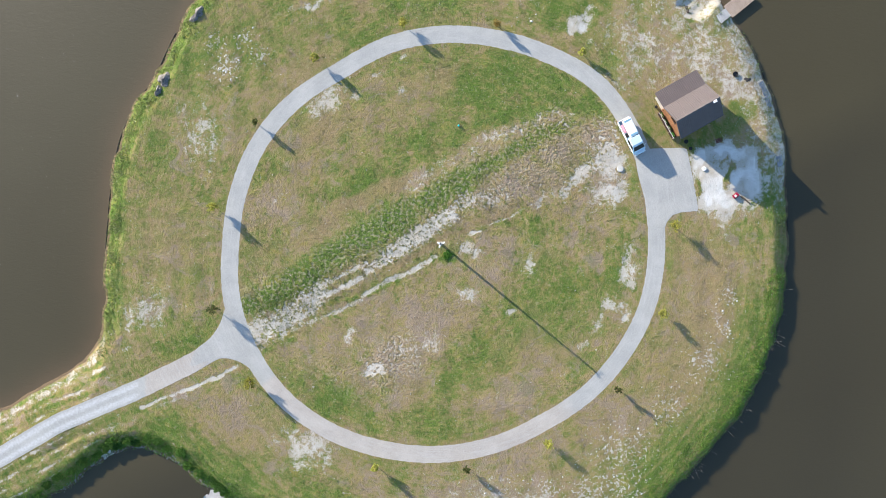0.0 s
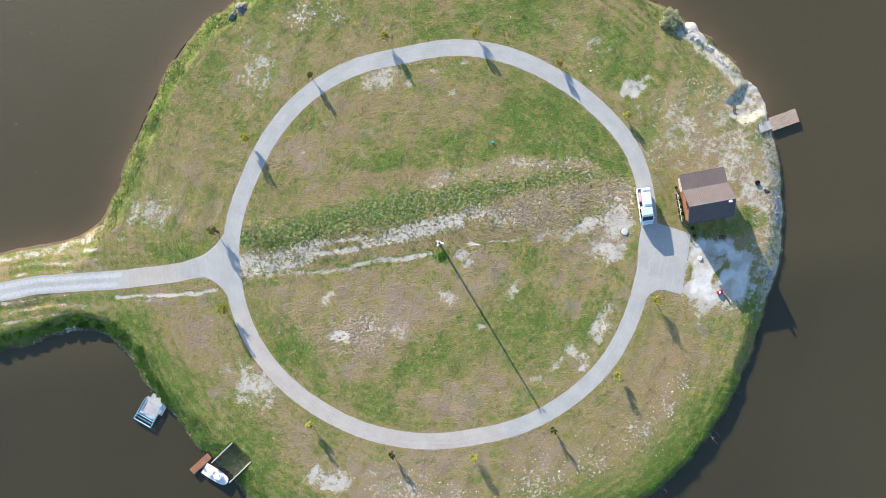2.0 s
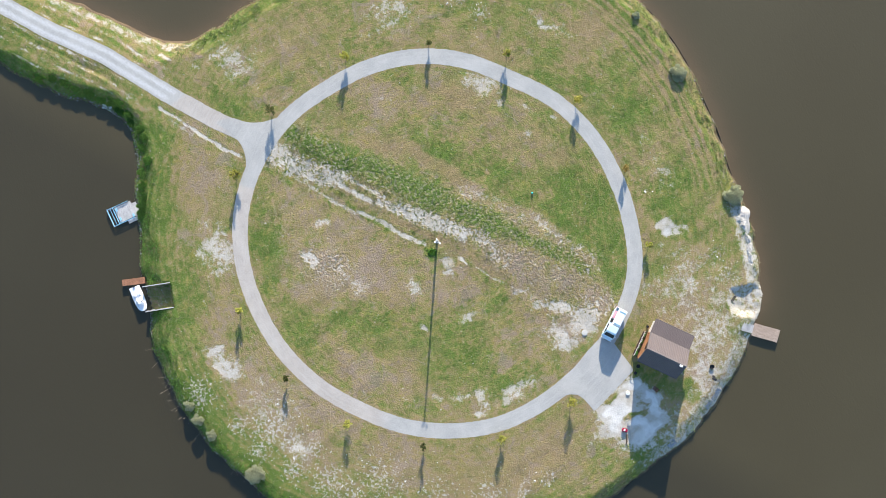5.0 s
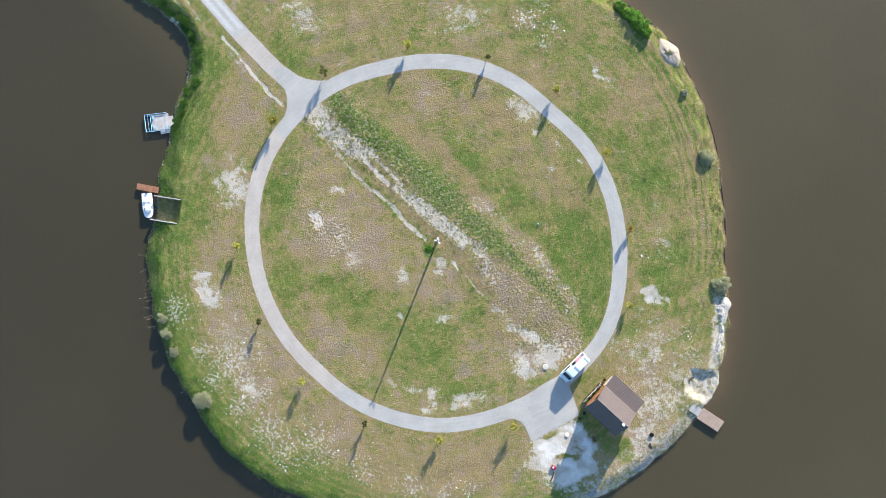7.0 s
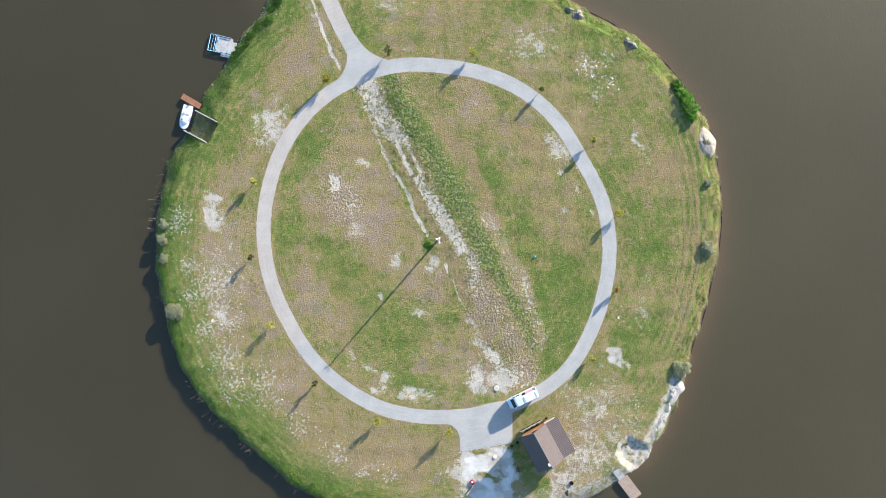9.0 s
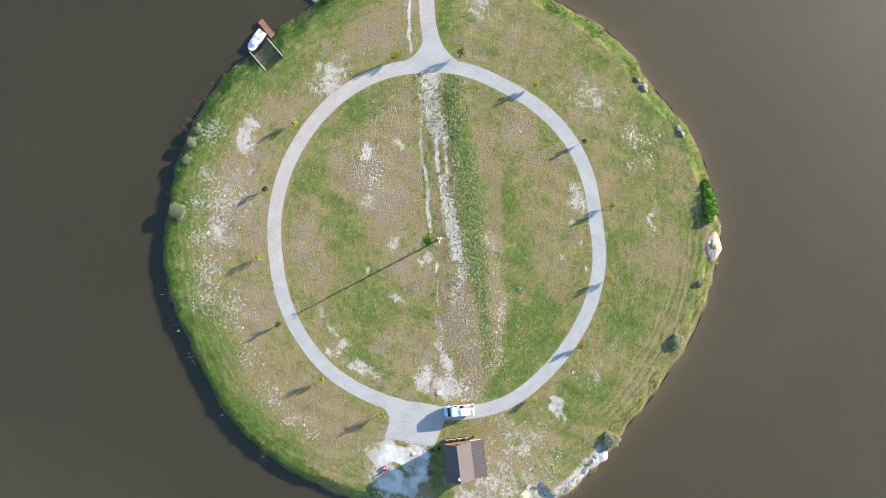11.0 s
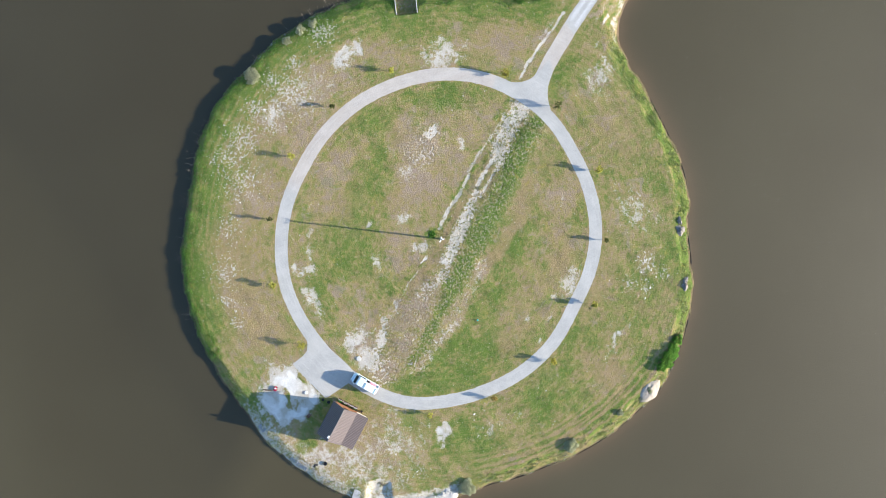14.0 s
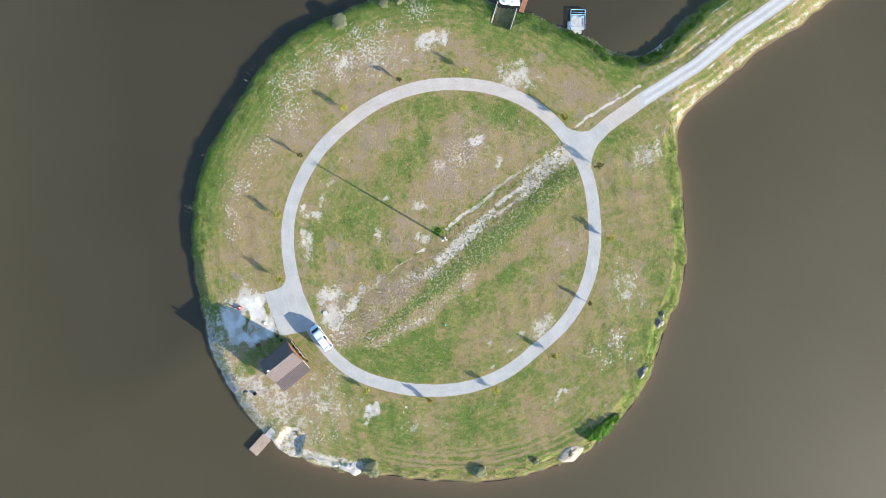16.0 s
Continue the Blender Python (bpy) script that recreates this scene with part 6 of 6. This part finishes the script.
    loft(bm, [slab_ring(-0.2, 1.15, 0.52, 0.50, 0.18), slab_ring(-0.1, 0.95, 0.44, 0.80, 0.2), slab_ring(0.0, 0.8, 0.36, 0.86, 0.2)])
    part("cabin_top", bm, M["hull"], boat)
    for s in (-1, 1):
        bm = bmesh.new()
        box(bm, (0.62, s * 0.36, 0.80), (0.34, 0.20, 0.06), tilt=(s * -0.45, 0.2), bevel=0.02)
        part("window", bm, M["glass"], boat, "dark cabin window")
        bm = bmesh.new()
        tube(bm, (-0.4, s * 0.60, 0.74), (1.3, s * 0.40, 0.74), 0.015, seg=6)
        part("handrail", bm, M["galv"], boat)
        bm = bmesh.new()
        box(bm, (-0.75, s * 0.32, 0.62), (0.42, 0.42, 0.20), bevel=0.05)
        part("seat", bm, M["hull"], boat)
    bm = bmesh.new()
    box(bm, (-2.05, 0, 0.45), (0.24, 0.28, 0.5), bevel=0.05)
    part("outboard", bm, M["black"], boat, "black outboard motor")
    # board walls of the old boat slip
    for (x0, y0), (x1, y1) in (((-20.63, -40.93), (-18.73, -37.15)), ((-17.26, -42.8), (-15.28, -38.89))):
        length, turn = math.hypot(x1 - x0, y1 - y0), math.degrees(math.atan2(y1 - y0, x1 - x0))
        wall = thing("board_wall", pose(x0, y0, 0, 0, 0, turn), "weathered board wall holding the edge of the slip", "retaining wall", "board walls of the slip")
        me = plank_mesh("board", (length, 0.05, 0.2), M["grey_wood"])
        for k in range(5):
            share("board", me, wall, pose(length / 2, 0, -0.05 - 0.21 * k))
        for k in range(5):
            bm = bmesh.new()
            box(bm, (0.1 + (length - 0.2) * k / 4, 0.06, -0.5), (0.09, 0.07, 1.15))
            part("post", bm, M["grey_wood"], wall)
        bm = bmesh.new()
        box(bm, (length / 2, 0.02, 0.07), (length, 0.15, 0.035), bevel=0.006)
        part("capping", bm, M["grey_wood"], wall)


def edging(name, a0, a1, z0, z1, out, mat, label, seed):
    """A low upright sheet that follows the water's edge between two bearings."""
    rng = np.random.RandomState(seed)
    a = np.radians(np.arange(a0, a1, 0.35))
    r = round_list(SHORE, a) + out + 0.10 * rng.normal(0, 1, len(a)).cumsum() * 0.1
    way = np.stack([np.cos(a), np.sin(a)], -1)
    n = len(a)
    top = z1 + rng.uniform(-0.08, 0.08, n)
    rows = [np.column_stack([way * (r + o)[:, None], zz]) for o, zz in ((0.02, np.full(n, z0)), (0.0, top), (-0.05, top), (-0.05, np.full(n, z0)))]
    verts, i = np.concatenate(rows), np.arange(n - 1)
    faces = np.concatenate([np.stack([k * n + i, k * n + i + 1, (k + 1) * n + i + 1, (k + 1) * n + i], -1) for k in range(3)])
    ob = new(name, grid_mesh(name, verts, faces, mat))
    return tagged(ob, label, "bank edging", kind="structure")


def sheeting(x, y, sx, sy, turn, seed, mat, label):
    """A crumpled sheet that lies down the bank."""
    rng = np.random.RandomState(seed)
    nx, ny = 14, 10
    c, s = math.cos(radians(turn)), math.sin(radians(turn))
    verts = []
    for j in range(ny):
        for i in range(nx):
            u = (i / (nx - 1) - 0.5) * sx * (1 + 0.12 * math.sin(j))
            v = (j / (ny - 1) - 0.5) * sy * (1 + 0.12 * math.sin(1.7 * i))
            verts.append((x + c * u - s * v, y + s * u + c * v))
    p = np.array(verts)
    z = np.maximum(height(p, land(p)), WATER_Z - 0.1) + 0.04 + 0.05 * waves(p, seed, 0.9)
    faces = [(j * nx + i, j * nx + i + 1, (j + 1) * nx + i + 1, (j + 1) * nx + i) for j in range(ny - 1) for i in range(nx - 1)]
    ob = new("bank_sheeting", mesh_of("bank_sheeting", np.column_stack([p, z]), faces, mat, True))
    mod = ob.modifiers.new("thick", "SOLIDIFY")
    mod.thickness = 0.02
    return tagged(ob, label, "sheeting", "sheets on the bank")


def build_small_things():
    edging("bank_edging", 57, 133, WATER_Z - 0.4, WATER_Z + 0.13, 0.02, M["liner"], "black liner edging standing along the water's edge", 1)
    for a0, a1, k in ((136.5, 140, 6), (141.5, 147.5, 7), (150, 153, 8), (155, 166, 9), (168, 181, 10)):
        edging("bank_edging", a0, a1, WATER_Z - 0.4, WATER_Z + 0.12, 0.12, M["liner"], "black liner edging standing along the water's edge", k)
    edging("bank_edging", 2, 33, WATER_Z - 0.4, WATER_Z + 0.16, 0.0, M["liner"], "black liner edging standing along the water's edge", 2)
    for n, (x, y, sx, sy, t) in enumerate(((44.6, 21.4, 0.8, 2.2, 24), (45.2, 19.6, 0.7, 1.6, 22), (46.9, 11.4, 0.9, 1.5, 12))):
        sheeting(x, y, sx, sy, t, 20 + n, M["tarp"], "crumpled grey sheeting lying down the bank")
    sheeting(-46.3, -29.4, 1.5, 0.7, 35, 31, M["concrete"], "crumpled white sheeting lying on the pond bank")
    # flat white flecks added on the open western water as fixed sun glints
    rng = np.random.RandomState(77)
    p = rng.uniform((-108, -12), (-46, 70), (1000, 2))
    p = p[(land(p) < -6.0)]
    verts, faces = [], []
    for x, y in p:
        s, turn, k = min(0.016 + rng.gamma(1.2, 0.013), 0.06), rng.uniform(0, 6.28), len(verts)
        for zz in (0.0, 0.012):
            for i in range(5):
                w = s * rng.uniform(0.6, 1.2)
                verts.append((x + w * math.cos(turn + 1.257 * i), y + 0.6 * w * math.sin(turn + 1.257 * i), WATER_Z + zz))
        faces.append(tuple(range(k + 5, k + 10)))
        faces += [(k + i, k + (i + 1) % 5, k + 5 + (i + 1) % 5, k + 5 + i) for i in range(5)]
    tagged(new("foam_flecks", mesh_of("foam_flecks", verts, faces, M["bloom"])), "small white flecks standing in for sun glints on the lake", "foam", kind="stuff")
    # concrete well heads
    for x, y, r, h, label in ((24.75, 10.3, 0.47, 0.13, "pale concrete well ring with a lid in the sand"), (36.3, 10.3, 0.34, 0.13, "small white round well cover standing in the sand")):
        well = thing("well_cover", pose(x, y, ground_z(x, y) - 0.05), label, "well cover", "well covers")
        bm = bmesh.new()
        tube(bm, (0, 0, 0), (0, 0, h), r, r * 0.98, 24)
        part("ring", bm, M["concrete"], well)
        bm = bmesh.new()
        tube(bm, (0, 0, h), (0, 0, h + 0.06), r * 0.90, r * 0.86, 24)
        lid = part("lid", bm, M["concrete"] if r > 0.4 else M["white_metal"], well)
        bm = bmesh.new()
        tube(bm, (-0.07, 0, h + 0.08), (0.07, 0, h + 0.08), 0.018, seg=6)
        part("handle", bm, M["galv"], lid)
    # ball in the grass
    bm = bmesh.new()
    bmesh.ops.create_icosphere(bm, subdivisions=3, radius=0.15)
    for v in bm.verts:
        if v.co.z < -0.13:
            v.co.z = -0.135
    ball = part("ball", bm, M["turquoise"], None, smooth=True)
    ball.matrix_basis = pose(2.5, 16.2, ground_z(2.5, 16.2) + 0.13)
    tagged(ball, "turquoise rubber ball lying in the grass", "ball")
    # fire bowl, ash ring
    bowl = thing("fire_bowl", pose(40.5, 23.25, ground_z(40.5, 23.25) - 0.03), "black steel fire bowl standing on bare sand", "fire bowl")
    bm = bmesh.new()
    ring = [(0.30, 0.0), (0.36, 0.24), (0.33, 0.24), (0.28, 0.05)]
    n = 20
    rows = [[bm.verts.new((r * math.cos(6.2832 * i / n), r * math.sin(6.2832 * i / n), z)) for i in range(n)] for r, z in ring]
    for a, b in zip(rows[:-1], rows[1:]):
        for i in range(n):
            bm.faces.new((a[i], a[(i + 1) % n], b[(i + 1) % n], b[i]))
    bm.faces.new(rows[-1])
    part("shell", bm, M["black"], bowl)
    bm = bmesh.new()
    tube(bm, (0, 0, 0.06), (0, 0, 0.12), 0.27, 0.2, 16)
    part("ash", bm, M["ash"], bowl, "grey-black ash")
    heap("ash_patch", 42.2, 22.55, 0.62, 0.5, 0, 0.05, M["ash"], "flat dark ash patch of an old fire", "ash", 40)
    # red toy car with a white seat, and a log
    toy = thing("toy_car", pose(40.65, 6.6, ground_z(40.65, 6.6), 0, 0, 40), "dark red child's ride-on car with a white seat", "toy car")
    bm = bmesh.new()
    loft(bm, [slab_ring(-0.42, 0.42, 0.22, 0.08, 0.06), slab_ring(-0.45, 0.45, 0.27, 0.22, 0.10), slab_ring(-0.40, 0.40, 0.24, 0.32, 0.10)])
    part("body", bm, M["red_toy"], toy)
    bm = bmesh.new()
    box(bm, (-0.08, 0, 0.37), (0.28, 0.30, 0.10), bevel=0.03)
    part("seat", bm, M["white_metal"], toy, "white plastic seat")
    for x in (-0.28, 0.28):
        for y in (-0.26, 0.26):
            bm = bmesh.new()
            tube(bm, (x, y - 0.04, 0.1), (x, y + 0.04, 0.1), 0.1, seg=12)
            part("wheel", bm, M["black"], toy)
    log = thing("log", pose(42.0, 6.0, ground_z(42.0, 6.0) + 0.06, 0, 0, -40), "grey weathered log lying on the sand", "log")
    bm = bmesh.new()
    tube(bm, (-0.8, 0, 0.06), (0.0, 0.06, 0.07), 0.12, 0.11, 9)
    tube(bm, (-0.02, 0.06, 0.07), (0.8, 0.0, 0.05), 0.11, 0.08, 9)
    tube(bm, (0.2, 0.05, 0.1), (0.55, 0.35, 0.25), 0.05, 0.03, 6)
    part("trunk", bm, M["bark"], log)
    # garden chair in the cabin's shade, sun lounger on the cove
    chair = thing("garden_chair", pose(38.05, 14.1, ground_z(38.05, 14.1), 0, 0, 200), "red-brown wooden garden chair in the cabin's shade", "chair")
    for x in (-0.25, 0.25):
        for y in (-0.25, 0.25):
            bm = bmesh.new()
            box(bm, (x, y, 0.2), (0.06, 0.06, 0.42), bevel=0.008)
            part("leg", bm, M["chair_wood"], chair)
    bm = bmesh.new()
    for k in range(5):
        box(bm, (-0.24 + 0.12 * k, 0, 0.42), (0.10, 0.6, 0.03), bevel=0.005)
    part("seat", bm, M["chair_wood"], chair)
    bm = bmesh.new()
    for k in range(5):
        box(bm, (-0.34, -0.24 + 0.12 * k, 0.72), (0.03, 0.09, 0.6), tilt=(0, -0.25), bevel=0.005)
    part("backrest", bm, M["chair_wood"], chair)
    bed = thing("sun_lounger", pose(33.9, 32.1, ground_z(33.9, 32.1), 0, 0, 110) @ Matrix.Scale(0.55, 4), "dark slatted sun lounger on the white sand cove", "sun lounger")
    bm = bmesh.new()
    for s in (-1, 1):
        box(bm, (0, s * 0.3, 0.28), (1.7, 0.05, 0.06), bevel=0.01)
    part("frame", bm, M["dark_cladding"], bed)
    bm = bmesh.new()
    for k in range(8):
        box(bm, (-0.75 + 0.16 * k, 0, 0.32), (0.11, 0.6, 0.025), bevel=0.005)
    part("slats", bm, M["dark_cladding"], bed)
    bm = bmesh.new()
    for k in range(4):
        box(bm, (0.52 + 0.11 * k, 0, 0.38 + 0.09 * k), (0.10, 0.6, 0.025), tilt=(0, -0.7), bevel=0.005)
    part("backrest", bm, M["dark_cladding"], bed)
    for x in (-0.7, 0.6):
        for s in (-1, 1):
            bm = bmesh.new()
            box(bm, (x, s * 0.3, 0.12), (0.06, 0.06, 0.3))
            part("leg", bm, M["dark_cladding"], bed)


build_cabin()
build_planters()
build_pickup()
build_lamp_post()
build_trees()
build_shrubs()
build_heaps()
build_stones()
build_shore_works()
build_small_things()
